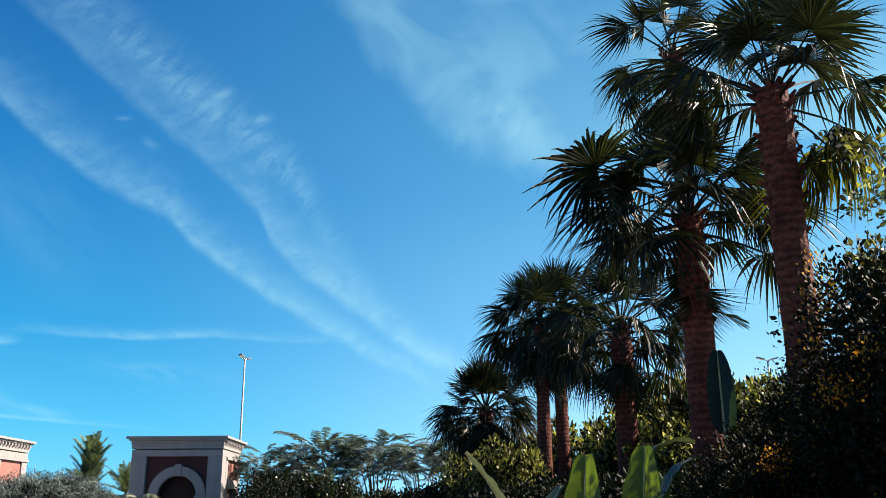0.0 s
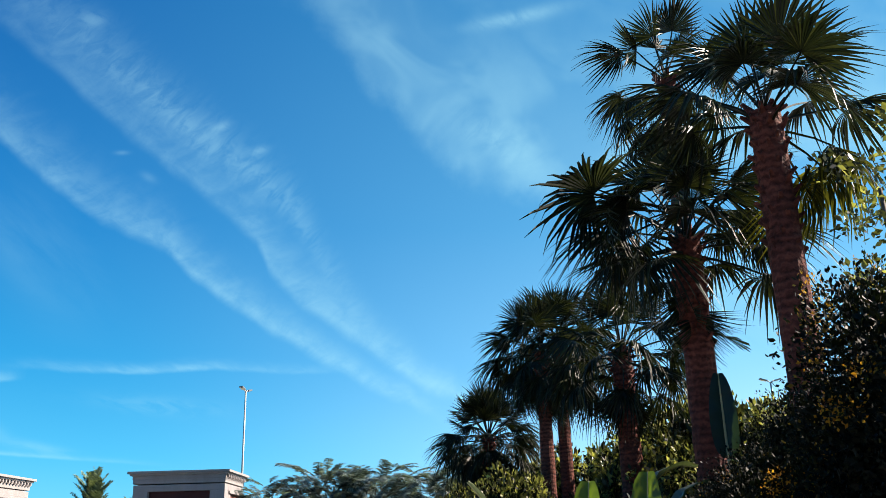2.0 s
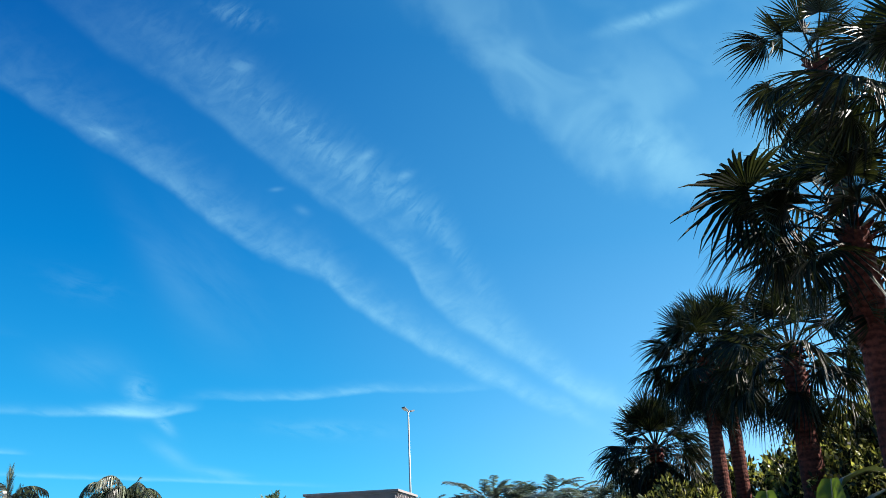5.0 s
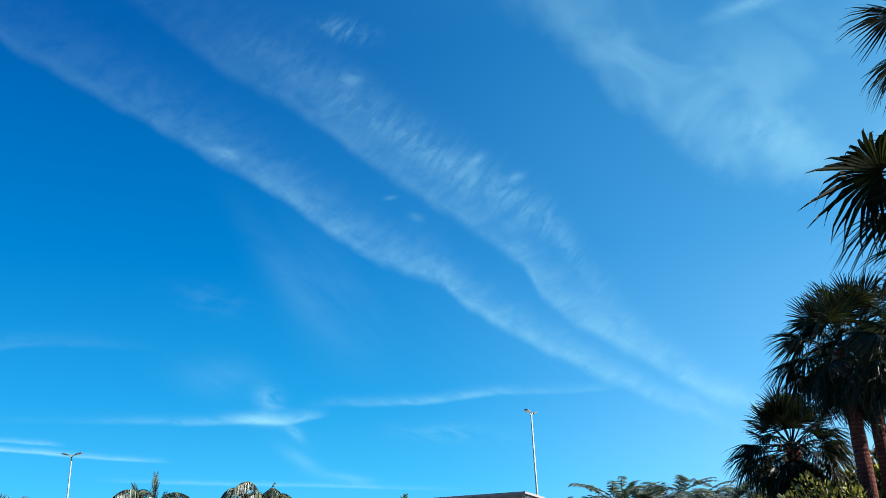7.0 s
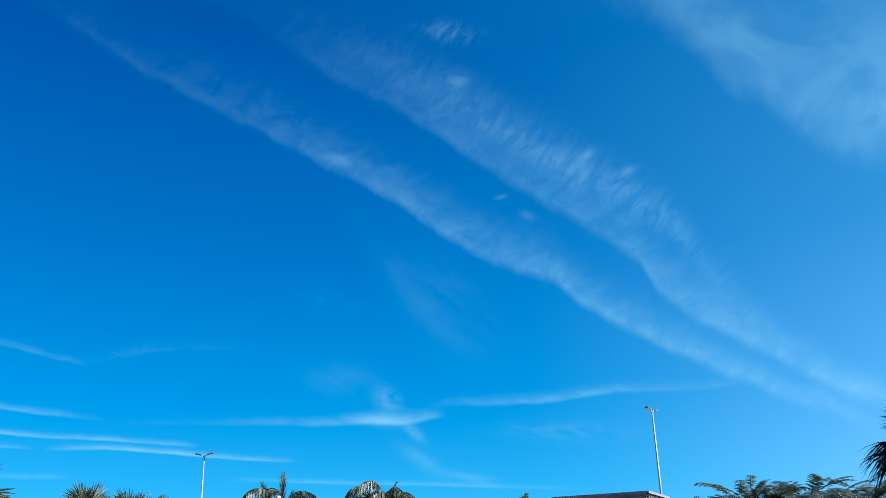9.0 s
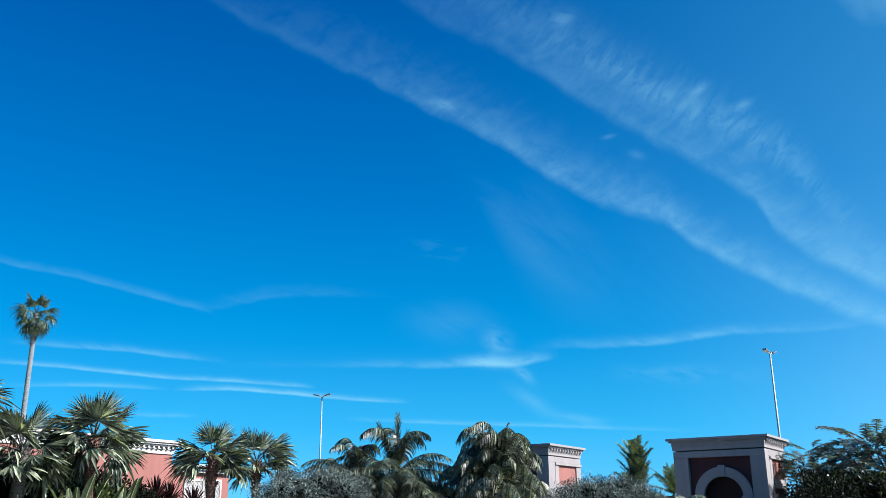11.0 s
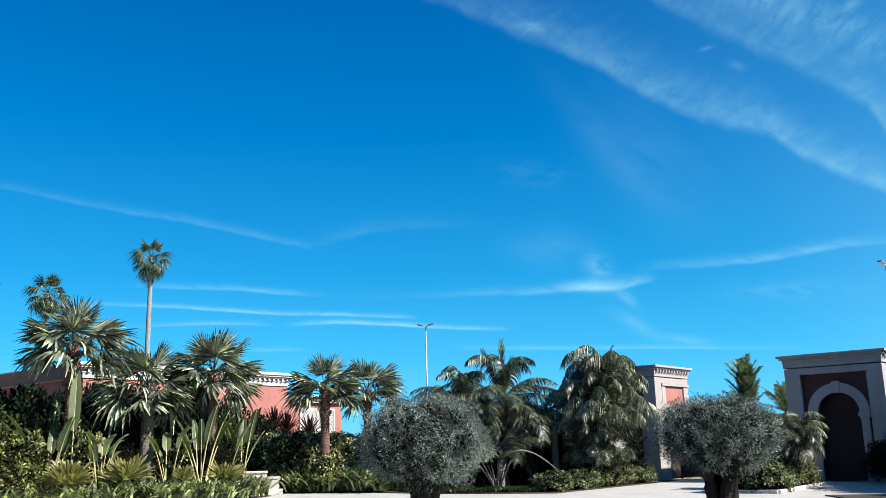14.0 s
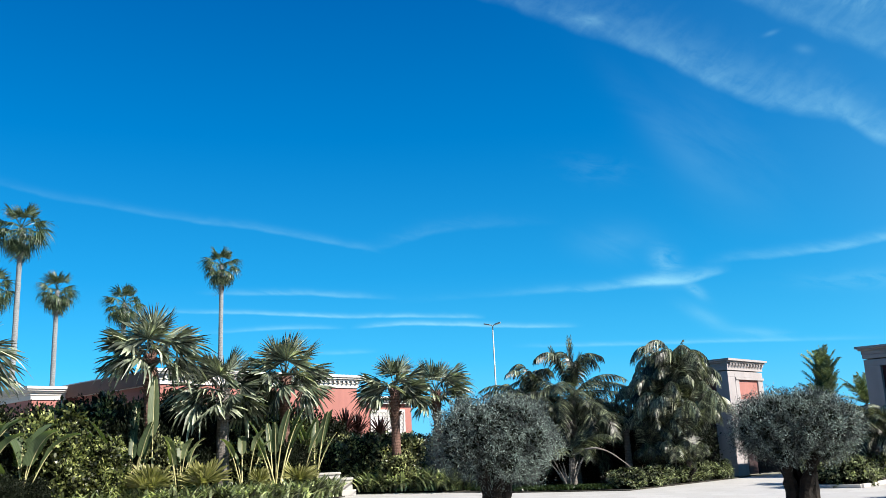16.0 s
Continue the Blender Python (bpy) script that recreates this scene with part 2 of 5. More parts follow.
# colours by height, away from the sun and towards it
SKY_FAR = [(0.0, (0.085, 0.3, 0.44)), (0.06, (0.032, 0.252, 0.44)), (0.12, (0.012, 0.203, 0.435)),
           (0.22, (0.002, 0.147, 0.405)), (0.37, (0.0008, 0.09, 0.335)), (1.0, (0.01, 0.055, 0.22))]
SKY_NEAR = [(0.0, (0.27, 0.4, 0.53)), (0.06, (0.19, 0.375, 0.535)), (0.12, (0.112, 0.315, 0.52)),
            (0.22, (0.052, 0.242, 0.465)), (0.37, (0.02, 0.178, 0.415)), (1.0, (0.02, 0.09, 0.27))]
TOWARD = (-math.sin(SUN_AZ) * math.cos(SUN_EL), math.cos(SUN_AZ) * math.cos(SUN_EL), math.sin(SUN_EL))
build_sky(wt)

sun_data = bpy.data.lights.new("sun", "SUN")
sun_data.energy, sun_data.angle, sun_data.color = 5.0, radians(0.5), (1.0, 0.91, 0.8)
sun = new("sun", sun_data)
sun.matrix_world = look(Vector(TOWARD) * 60, (0, 0, 0))

# ---- materials ----
def material(name, build):
    m = bpy.data.materials.new(name)
    m.use_nodes = True
    t = m.node_tree
    t.nodes.clear()
    out = t.nodes.new("ShaderNodeOutputMaterial")
    t.links.new(build(t), out.inputs[0])
    return m


def surface(t, color, rough=0.7, height=None, strength=0.3, distance=0.02, metal=0.0, spec=0.5):
    p = t.nodes.new("ShaderNodeBsdfPrincipled")
    if isinstance(color, tuple):
        p.inputs["Base Color"].default_value = (*color, 1)
    else:
        t.links.new(color, p.inputs["Base Color"])
    sock(p, p.inputs.find("Roughness"), rough)
    p.inputs["Metallic"].default_value = metal
    p.inputs["Specular IOR Level"].default_value = spec
    if height is not None:
        b = t.nodes.new("ShaderNodeBump")
        b.inputs["Strength"].default_value, b.inputs["Distance"].default_value = strength, distance
        t.links.new(height, b.inputs["Height"])
        t.links.new(b.outputs[0], p.inputs["Normal"])
    return p.outputs[0]


def place(t):
    return t.nodes.new("ShaderNodeTexCoord").outputs["Object"]


def leafy(dark, light, other=None, share=0.0, clear=0.35, rough=0.34, by_object=False, spec=0.32, clump=0.0):
    """Foliage: colour varies from leaf to leaf, clump paints shaded gaps and highlights, light shines through."""
    def build(t):
        if by_object:
            r = t.nodes.new("ShaderNodeObjectInfo").outputs["Random"]
        else:
            r = t.nodes.new("ShaderNodeNewGeometry").outputs["Random Per Island"]
        # mostly dark leaves, few light ones: shade and glints worked into the tones
        low = tuple(d + 0.28 * (l - d) for d, l in zip(dark, light))
        stops = [(0.0, dark), (0.58 * (1.0 - share), low), (1.0 - share, light)]
        if other:
            stops += [(min(1.0 - share + 0.03, 0.98), other), (1.0, tuple(c * 0.7 for c in other))]
        col = ramp(t, r, stops)
        streak = grain(t, place(t), 9.0, 3.0)
        col = blend(t, 0.35, col, ramp(t, streak, [(0.3, (0.5, 0.5, 0.5)), (0.7, (1.3, 1.3, 1.2))]), "MULTIPLY")
        # shaded gaps and sunlit tufts painted into the colour by noise
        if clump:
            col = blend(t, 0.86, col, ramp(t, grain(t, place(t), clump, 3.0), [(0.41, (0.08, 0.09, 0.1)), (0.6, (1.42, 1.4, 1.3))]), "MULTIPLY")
        p = surface(t, col, rough, spec=spec)
        tr = t.nodes.new("ShaderNodeBsdfTranslucent")
        t.links.new(blend(t, 1.0, col, (1.5, 1.6, 0.8), "MULTIPLY"), tr.inputs[0])
        mix = t.nodes.new("ShaderNodeMixShader")
        mix.inputs[0].default_value = clear
        t.links.new(p, mix.inputs[1])
        t.links.new(tr.outputs[0], mix.inputs[2])
        return mix.outputs[0]
    return build


# palms of the backlit row: shade is put into a near-black leaf colour
FAN_SHADED = material("fan_leaf_shaded", leafy((0.0025, 0.0056, 0.003), (0.03, 0.034, 0.013), clear=0.2, rough=0.45, spec=0.2))
# palms before the house: sunlight is put into a pale leaf colour
FAN_SUNLIT = material("fan_leaf_sunlit", leafy((0.02, 0.031, 0.019), (0.5, 0.56, 0.42), clear=0.15, rough=0.4, spec=0.36, clump=1.6))
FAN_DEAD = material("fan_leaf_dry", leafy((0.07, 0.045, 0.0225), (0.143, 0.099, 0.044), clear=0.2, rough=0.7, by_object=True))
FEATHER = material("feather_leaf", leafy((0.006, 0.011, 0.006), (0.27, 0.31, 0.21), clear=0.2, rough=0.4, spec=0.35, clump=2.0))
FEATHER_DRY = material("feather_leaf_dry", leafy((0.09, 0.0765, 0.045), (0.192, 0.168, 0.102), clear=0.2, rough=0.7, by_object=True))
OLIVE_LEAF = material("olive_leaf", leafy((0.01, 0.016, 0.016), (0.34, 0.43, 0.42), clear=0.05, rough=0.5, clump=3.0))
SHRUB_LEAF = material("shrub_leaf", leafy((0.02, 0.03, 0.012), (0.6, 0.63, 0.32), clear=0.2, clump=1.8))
# the unlit side of these backlit shrubs is put into a near-black leaf
SHRUB_GOLD_SHADED = material("shrub_leaf_gold_shaded", leafy((0.002, 0.004, 0.0015), (0.014, 0.017, 0.006), (0.14, 0.1, 0.02), 0.05, clear=0.1, rough=0.6, spec=0.1, clump=1.6))
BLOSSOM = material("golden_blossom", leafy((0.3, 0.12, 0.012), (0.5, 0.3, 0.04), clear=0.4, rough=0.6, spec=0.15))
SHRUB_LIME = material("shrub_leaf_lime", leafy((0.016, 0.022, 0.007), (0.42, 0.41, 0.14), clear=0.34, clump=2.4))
# shaded copy of the shrub leaf, shade held in the darker tones
SHRUB_SHADED = material("shaded_shrub_leaf", leafy((0.004, 0.008, 0.003), (0.08, 0.1, 0.04), clear=0.2, clump=2.5))
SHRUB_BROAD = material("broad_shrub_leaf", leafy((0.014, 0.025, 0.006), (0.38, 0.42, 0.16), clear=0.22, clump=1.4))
# near-black leaf: shade inside crowns and under palms is put into its colour
SHADE_LEAF = material("shade_leaf", leafy((0.0028, 0.0056, 0.0021), (0.012, 0.0168, 0.0066), clear=0.12, rough=0.6, spec=0.15))
STRAP_LEAF = material("strap_leaf", leafy((0.05, 0.085, 0.035), (0.72, 0.79, 0.48), clear=0.2, rough=0.3, spec=0.5, clump=2.6))
TREE_LEAF = material("feathery_leaf", leafy((0.018, 0.03, 0.027), (0.24, 0.3, 0.29), clear=0.18))


def big_leaf(base, vein, clear=0.42):
    def build(t):
        uv = t.nodes.new("ShaderNodeTexCoord").outputs["Object"]
        w = t.nodes.new("ShaderNodeTexWave")
        w.bands_direction = "Y"
        sock(w, 0, uv)
        w.inputs["Scale"].default_value, w.inputs["Distortion"].default_value = 9.0, 1.5
        col = blend(t, calc(t, "MULTIPLY", w.outputs["Fac"], 0.5), base, vein)
        col = blend(t, calc(t, "MULTIPLY", grain(t, uv, 3.0), 0.5), col, (base[0] * 0.6, base[1] * 0.65, base[2] * 0.6))
        p = surface(t, col, 0.5, w.outputs["Fac"], 0.1, 0.01)
        tr = t.nodes.new("ShaderNodeBsdfTranslucent")
        t.links.new(blend(t, 1.0, col, (1.6, 1.7, 0.6), "MULTIPLY"), tr.inputs[0])
        mix = t.nodes.new("ShaderNodeMixShader")
        mix.inputs[0].default_value = clear
        t.links.new(p, mix.inputs[1])
        t.links.new(tr.outputs[0], mix.inputs[2])
        return mix.outputs[0]
    return build


BANANA = material("banana_leaf", big_leaf((0.078, 0.12, 0.0156), (0.114, 0.162, 0.03)))
# banana leaf beside the trunk: its shade is put into this darker green
BANANA_SHADED = material("banana_leaf_shaded", big_leaf((0.0084, 0.018, 0.0132), (0.012, 0.024, 0.018)))
PADDLE = material("paddle_leaf", big_leaf((0.055, 0.085, 0.035), (0.11, 0.14, 0.07)))
PADDLE_PALE = material("paddle_leaf_pale", big_leaf((0.11, 0.14, 0.065), (0.165, 0.198, 0.1045)))
PADDLE_MID = material("paddle_leaf_mid", big_leaf((0.07, 0.105, 0.045), (0.13, 0.17, 0.085)))
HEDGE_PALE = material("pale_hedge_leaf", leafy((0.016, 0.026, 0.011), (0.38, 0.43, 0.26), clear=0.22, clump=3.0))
# sky and sun sheen on the arching leaves is put into a pale grey
BANANA_SHEEN = material("banana_leaf_sheen", big_leaf((0.1, 0.125, 0.095), (0.14, 0.165, 0.13), 0.12))
STALK = material("leaf_stalk", lambda t: surface(t, ramp(t, grain(t, place(t), 6.0), [(0.3, (0.26, 0.24, 0.1)), (0.7, (0.46, 0.43, 0.22))]), 0.5))


def bark(dark, light, ring=18.0):
    def build(t):
        c = place(t)
        w = t.nodes.new("ShaderNodeTexWave")
        w.bands_direction = "Z"
        sock(w, 0, c)
        w.inputs["Scale"].default_value, w.inputs["Distortion"].default_value = ring / 6.283, 5.0
        w.inputs["Detail"].default_value, w.inputs["Detail Scale"].default_value = 3.0, 4.0
        n = grain(t, c, 14.0, 6.0, 0.65)
        f = calc(t, "ADD", calc(t, "MULTIPLY", w.outputs["Fac"], 0.25), calc(t, "MULTIPLY", n, 0.85))
        col = ramp(t, f, [(0.25, dark), (0.8, light)])
        col = blend(t, calc(t, "MULTIPLY", step(t, grain(t, c, 1.6), 0.45, 0.7), 0.5), col, dark)
        return surface(t, col, 0.9, f, 0.8, 0.04, spec=0.2)
    return build


BARK_PALM = material("palm_bark", bark((0.028, 0.008, 0.006), (0.19, 0.058, 0.04)))
BARK_GREY = material("palm_bark_grey", bark((0.08, 0.0725, 0.065), (0.18, 0.165, 0.15)))
BARK_TALL = material("palm_bark_weathered", bark((0.12, 0.128, 0.135), (0.27, 0.285, 0.29)))
BARK_PALE = material("palm_bark_pale", bark((0.13, 0.12, 0.11), (0.286, 0.2695, 0.253)))
BARK_RED = material("palm_bark_reddish", bark((0.06, 0.0325, 0.025), (0.18, 0.108, 0.084)))
# shade under the crowns is put into this near-black bark
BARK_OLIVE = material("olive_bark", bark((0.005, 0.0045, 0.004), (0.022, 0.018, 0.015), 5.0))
TWIG = material("twig", lambda t: surface(t, ramp(t, grain(t, place(t), 20.0), [(0.3, (0.06, 0.045, 0.03)), (0.7, (0.15, 0.12, 0.085))]), 0.85))


def plaster(base, var=0.12, scale=1.0, rough=0.85, relief=0.25):
    def build(t):
        c = place(t)
        big = grain(t, c, 0.7 * scale, 5.0, 0.6)
        small = grain(t, c, 28.0 * scale, 4.0, 0.6)
        m = t.nodes.new("ShaderNodeMapping")
        m.inputs["Scale"].default_value = (2.2, 2.2, 0.16)
        sock(m, 0, c)
        run = grain(t, m.outputs[0], 1.5, 4.0, 0.6)
        f = calc(t, "ADD", calc(t, "ADD", calc(t, "MULTIPLY", big, 0.4), calc(t, "MULTIPLY", small, 0.25)), calc(t, "MULTIPLY", run, 0.35))
        lo = tuple(k * (1 - 2 * var) for k in base)
        hi = tuple(min(k * (1 + var), 0.9) for k in base)
        return surface(t, ramp(t, f, [(0.32, lo), (0.66, hi)]), rough, small, relief, 0.006)
    return build


STONE = material("pale_stone", plaster((0.285, 0.262, 0.26), 0.14))
CORNICE = material("grey_cornice", plaster((0.29, 0.265, 0.26), 0.12))
BROWN = material("brown_fascia", plaster((0.144, 0.078, 0.054), 0.15))
WHITE = material("white_render", plaster((0.4752, 0.4536, 0.4248), 0.08))
# pavilion fronts: their shade is put into a red far darker than PINK
RED = material("shaded_red_render", plaster((0.06, 0.017, 0.019), 0.15))
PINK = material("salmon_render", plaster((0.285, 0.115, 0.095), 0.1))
# doorway shade is put into this near-black red-brown
DOOR_WOOD = material("shaded_door", plaster((0.022, 0.007, 0.008), 0.2))
GATE_METAL = material("gate_metal", lambda t: surface(t, ramp(t, grain(t, place(t), 5.0), [(0.3, (0.008, 0.007, 0.007)), (0.7, (0.016, 0.014, 0.013))]), 0.65))
ROOF = material("roof_felt", plaster((0.3, 0.28, 0.26), 0.1))
POLE = material("galvanised_steel", lambda t: surface(t, ramp(t, grain(t, place(t), 3.0), [(0.3, (0.27, 0.3, 0.3)), (0.7, (0.42, 0.44, 0.44))]), 0.5, metal=0.35))
LAMP_HEAD = material("lamp_head", lambda t: surface(t, (0.16, 0.17, 0.18), 0.4, metal=0.3))
GLASS_COVER = material("lamp_glass", lambda t: surface(t, (0.55, 0.57, 0.58), 0.15))


def build_paving(t):
    c = place(t)
    b = t.nodes.new("ShaderNodeTexBrick")
    sock(b, 0, c)
    b.offset = 0.0
    b.inputs["Scale"].default_value = 1.0
    b.inputs["Brick Width"].default_value, b.inputs["Row Height"].default_value = 0.8, 0.8
    b.inputs["Mortar Size"].default_value = 0.006
    b.inputs["Color1"].default_value, b.inputs["Color2"].default_value = (0.36, 0.355, 0.34, 1), (0.41, 0.405, 0.39, 1)
    b.inputs["Mortar"].default_value = (0.24, 0.235, 0.22, 1)
    n = grain(t, c, 1.3, 6.0, 0.6)
    col = blend(t, calc(t, "MULTIPLY", step(t, n, 0.4, 0.75), 0.35), b.outputs["Color"], (0.29, 0.28, 0.26))
    return surface(t, col, 0.6, calc(t, "ADD", b.outputs["Fac"], n), 0.2, 0.004)


def build_soil(t):
    c = place(t)
    n, s = grain(t, c, 3.0, 6.0, 0.65), grain(t, c, 0.25, 4.0)
    # soil tones kept extra dark: shade of the shrubs is put into them
    col = ramp(t, n, [(0.3, (0.014, 0.012, 0.009)), (0.7, (0.045, 0.036, 0.027))])
    col = blend(t, calc(t, "MULTIPLY", s, 0.4), col, (0.02, 0.026, 0.012))
    return surface(t, col, 0.95, n, 0.6, 0.05)


def build_earth(t):
    c = place(t)
    n, s = grain(t, c, 0.4, 6.0, 0.65), grain(t, c, 0.02, 4.0)
    col = blend(t, s, ramp(t, n, [(0.3, (0.2, 0.17, 0.12)), (0.7, (0.32, 0.28, 0.2))]), (0.12, 0.13, 0.07))
    return surface(t, col, 0.95, n, 0.4, 0.05)


PAVING = material("pale_paving", build_paving)
SOIL = material("bed_soil", build_soil)
EARTH = material("dry_ground", build_earth)
LAWN = material("lawn_grass", leafy((0.015, 0.03, 0.01), (0.04, 0.06, 0.02), clear=0.2))
PEBBLE = material("pebbles", lambda t: surface(t, ramp(t, t.nodes.new("ShaderNodeNewGeometry").outputs["Random Per Island"], [(0.0, (0.25, 0.24, 0.22)), (1.0, (0.7, 0.68, 0.64))]), 0.7))


# ---- mesh helpers ----
def mesh_of(name, verts, faces, mat, smooth=False):
    me = bpy.data.meshes.new(name)
    me.from_pydata(verts, [], faces)
    me.materials.append(mat)
    if smooth:
        me.polygons.foreach_set("use_smooth", [True] * len(me.polygons))
    me.update()
    return me


def from_bm(name, bm, mat):
    me = bpy.data.meshes.new(name)
    bmesh.ops.recalc_face_normals(bm, faces=bm.faces)
    bm.to_mesh(me)
    bm.free()
    me.materials.append(mat)
    return me


def put(name, me, parent=None, m=None, label=""):
    ob = new(name, me)
    ob.parent = parent
    if m is not None:
        ob.matrix_local = m
    return tagged(ob, label)


def part(name, bm, mat, parent, label=""):
    return put(name, from_bm(name, bm, mat), parent, None, label)


def thing(name, label, category, m, group="", kind=""):
    ob = new(name)
    ob.empty_display_size = 0.2
    ob.matrix_world = m
    return tagged(ob, label, category, group, kind)


def block(bm, x0, x1, y0, y1, z0, z1, bevel=0.0):
    r = bmesh.ops.create_cube(bm, size=1)
    for v in r["verts"]:
        v.co = (x0 + (v.co.x + 0.5) * (x1 - x0), y0 + (v.co.y + 0.5) * (y1 - y0), z0 + (v.co.z + 0.5) * (z1 - z0))
    if bevel:
        bmesh.ops.bevel(bm, geom=list({e for v in r["verts"] for e in v.link_edges}), offset=bevel, segments=2, affect="EDGES", profile=0.7)


def tube(points, radii, sides=8):
    """Vertices and faces of a tapering tube along a line of points."""
    verts, faces = [], []
    n = len(points)
    for i, p in enumerate(points):
        d = (points[min(i + 1, n - 1)] - points[max(i - 1, 0)]).normalized()
        a = d.orthogonal().normalized() if abs(d.z) < 0.9 else Vector((1, 0, 0)) - d * d.x
        a.normalize()
        b = d.cross(a)
        for k in range(sides):
            w = 2 * math.pi * k / sides
            verts.append(p + (a * math.cos(w) + b * math.sin(w)) * radii[i])
    for i in range(n - 1):
        for k in range(sides):
            k2 = (k + 1) % sides
            faces.append((i * sides + k, i * sides + k2, (i + 1) * sides + k2, (i + 1) * sides + k))
    faces.append(tuple(range(sides - 1, -1, -1)))
    faces.append(tuple((n - 1) * sides + k for k in range(sides)))
    return verts, faces


def join(parts):
    verts, faces = [], []
    for v, f in parts:
        o = len(verts)
        verts += v
        faces += [tuple(i + o for i in q) for q in f]
    return verts, faces


# ---- leaves ----
def fan_frond(rng, petiole=0.9, blade=0.8, n=30, spread=250, droop=0.35, sag=0.25, cut=0.5, fold=0.22):
    """A palmate leaf: stalk along +y, pleated blade split into hanging tips."""
    stalk = [Vector((0, petiole * s, -sag * petiole * s * s * 0.6)) for s in (0, 0.35, 0.7, 1.0)]
    parts = [tube(stalk, [0.028, 0.02, 0.016, 0.013], 4)]
    hub = stalk[-1]
    tilt = -sag * 0.9
    fold *= rng.uniform(0.4, 1.7)
    skew = rng.uniform(-0.22, 0.22)
    verts, faces = [], []
    for i in range(n):
        th = radians(-spread / 2 + spread * (i + 0.5) / n)
        half = radians(spread / n) / 2
        ln = blade * (1.0 - 0.28 * abs(th / radians(spread / 2)) ** 2) * rng.uniform(0.9, 1.06)
        dr = droop * rng.choice((0.5, 0.8, 1.0, 1.3, 2.0)) * rng.uniform(0.8, 1.2)
        dr = min(dr, 0.95)
        twist = rng.uniform(-0.04, 0.04)
        base = len(verts)
        for j, s in enumerate((0.004, 0.3, cut + 0.05, 0.8, 1.0)):
            r = ln * s
            w = r * half * 1.02 if s <= cut + 0.06 else ln * (cut + 0.05) * half * (1.05 - s) / (0.95 - cut) * 0.95
            w = max(w, 0.0015)
            z = -dr * ln * max(0, s - 0.25) ** 2 * 1.7 + 0.10 * ln * s * math.cos(th) ** 2 - fold * ln * s * abs(math.sin(th)) + skew * ln * s * math.sin(th)
            rr = r * (1 - 0.35 * dr * max(0, s - 0.4))
            d = Vector((math.sin(th + twist * s), math.cos(th + twist * s), 0))
            q = Vector((d.y, -d.x, 0))
            c = hub + d * rr + Vector((0, 0, z + tilt * rr * math.cos(th)))
            verts += [c - q * w, c + Vector((0, 0, -w * 0.75)), c + q * w]
            if j:
                a = base + 3 * (j - 1)
                faces += [(a, a + 1, a + 4, a + 3), (a + 1, a + 2, a + 5, a + 4)]
    parts.append((verts, faces))
    return join(parts)


def feather_frond(rng, length=2.4, n=46, leaflet=0.5, arch=1.4, start=0.18, hang=0.7, width=0.02, sweep=0.6, rise=20.0):
    """A pinnate leaf that leaves the crown along +y and arches over."""
    pts, p, ang = [], Vector((0, 0, 0)), radians(rise)
    steps = 14
    for i in range(steps + 1):
        pts.append(p.copy())
        p = p + Vector((0, math.cos(ang), math.sin(ang))) * (length / steps)
        ang = max(ang - arch / steps * (0.5 + 1.1 * i / steps), -1.5)
    parts = [tube(pts, [0.026 * (1 - 0.85 * i / steps) for i in range(steps + 1)], 4)]
    verts, faces = [], []
    for side in (-1, 1):
        for k in range(n):
            s = start + (1 - start) * (k + rng.uniform(0, 0.6)) / n
            f = min(s, 0.999) * steps
            i = int(f)
            c = pts[i].lerp(pts[i + 1], f - i)
            t = (pts[i + 1] - pts[i]).normalized()
            ln = leaflet * (0.35 + 0.65 * math.sin(math.pi * min(1, (s - start) / (1 - start) * 0.8 + 0.18))) * rng.uniform(0.85, 1.1)
            out = (Vector((side, 0, 0)) * 0.85 + t * sweep * rng.uniform(0.75, 1.25) + Vector((0, 0, rng.uniform(-0.05, 0.3)))).normalized()
            b = len(verts)
            wv = t * width * rng.uniform(0.8, 1.2)
            q = c
            d = out.copy()
            for j in range(4):
                w = (0.7, 1.0, 0.75, 0.06)[j]
                verts += [q - wv * w, q + wv * w]
                d = (d + Vector((0, 0, -hang * 0.42))).normalized()
                q = q + d * ln / 3
                if j:
                    a = b + 2 * (j - 1)
                    faces.append((a, a + 1, a + 3, a + 2))
    parts.append((verts, faces))
    return join(parts)


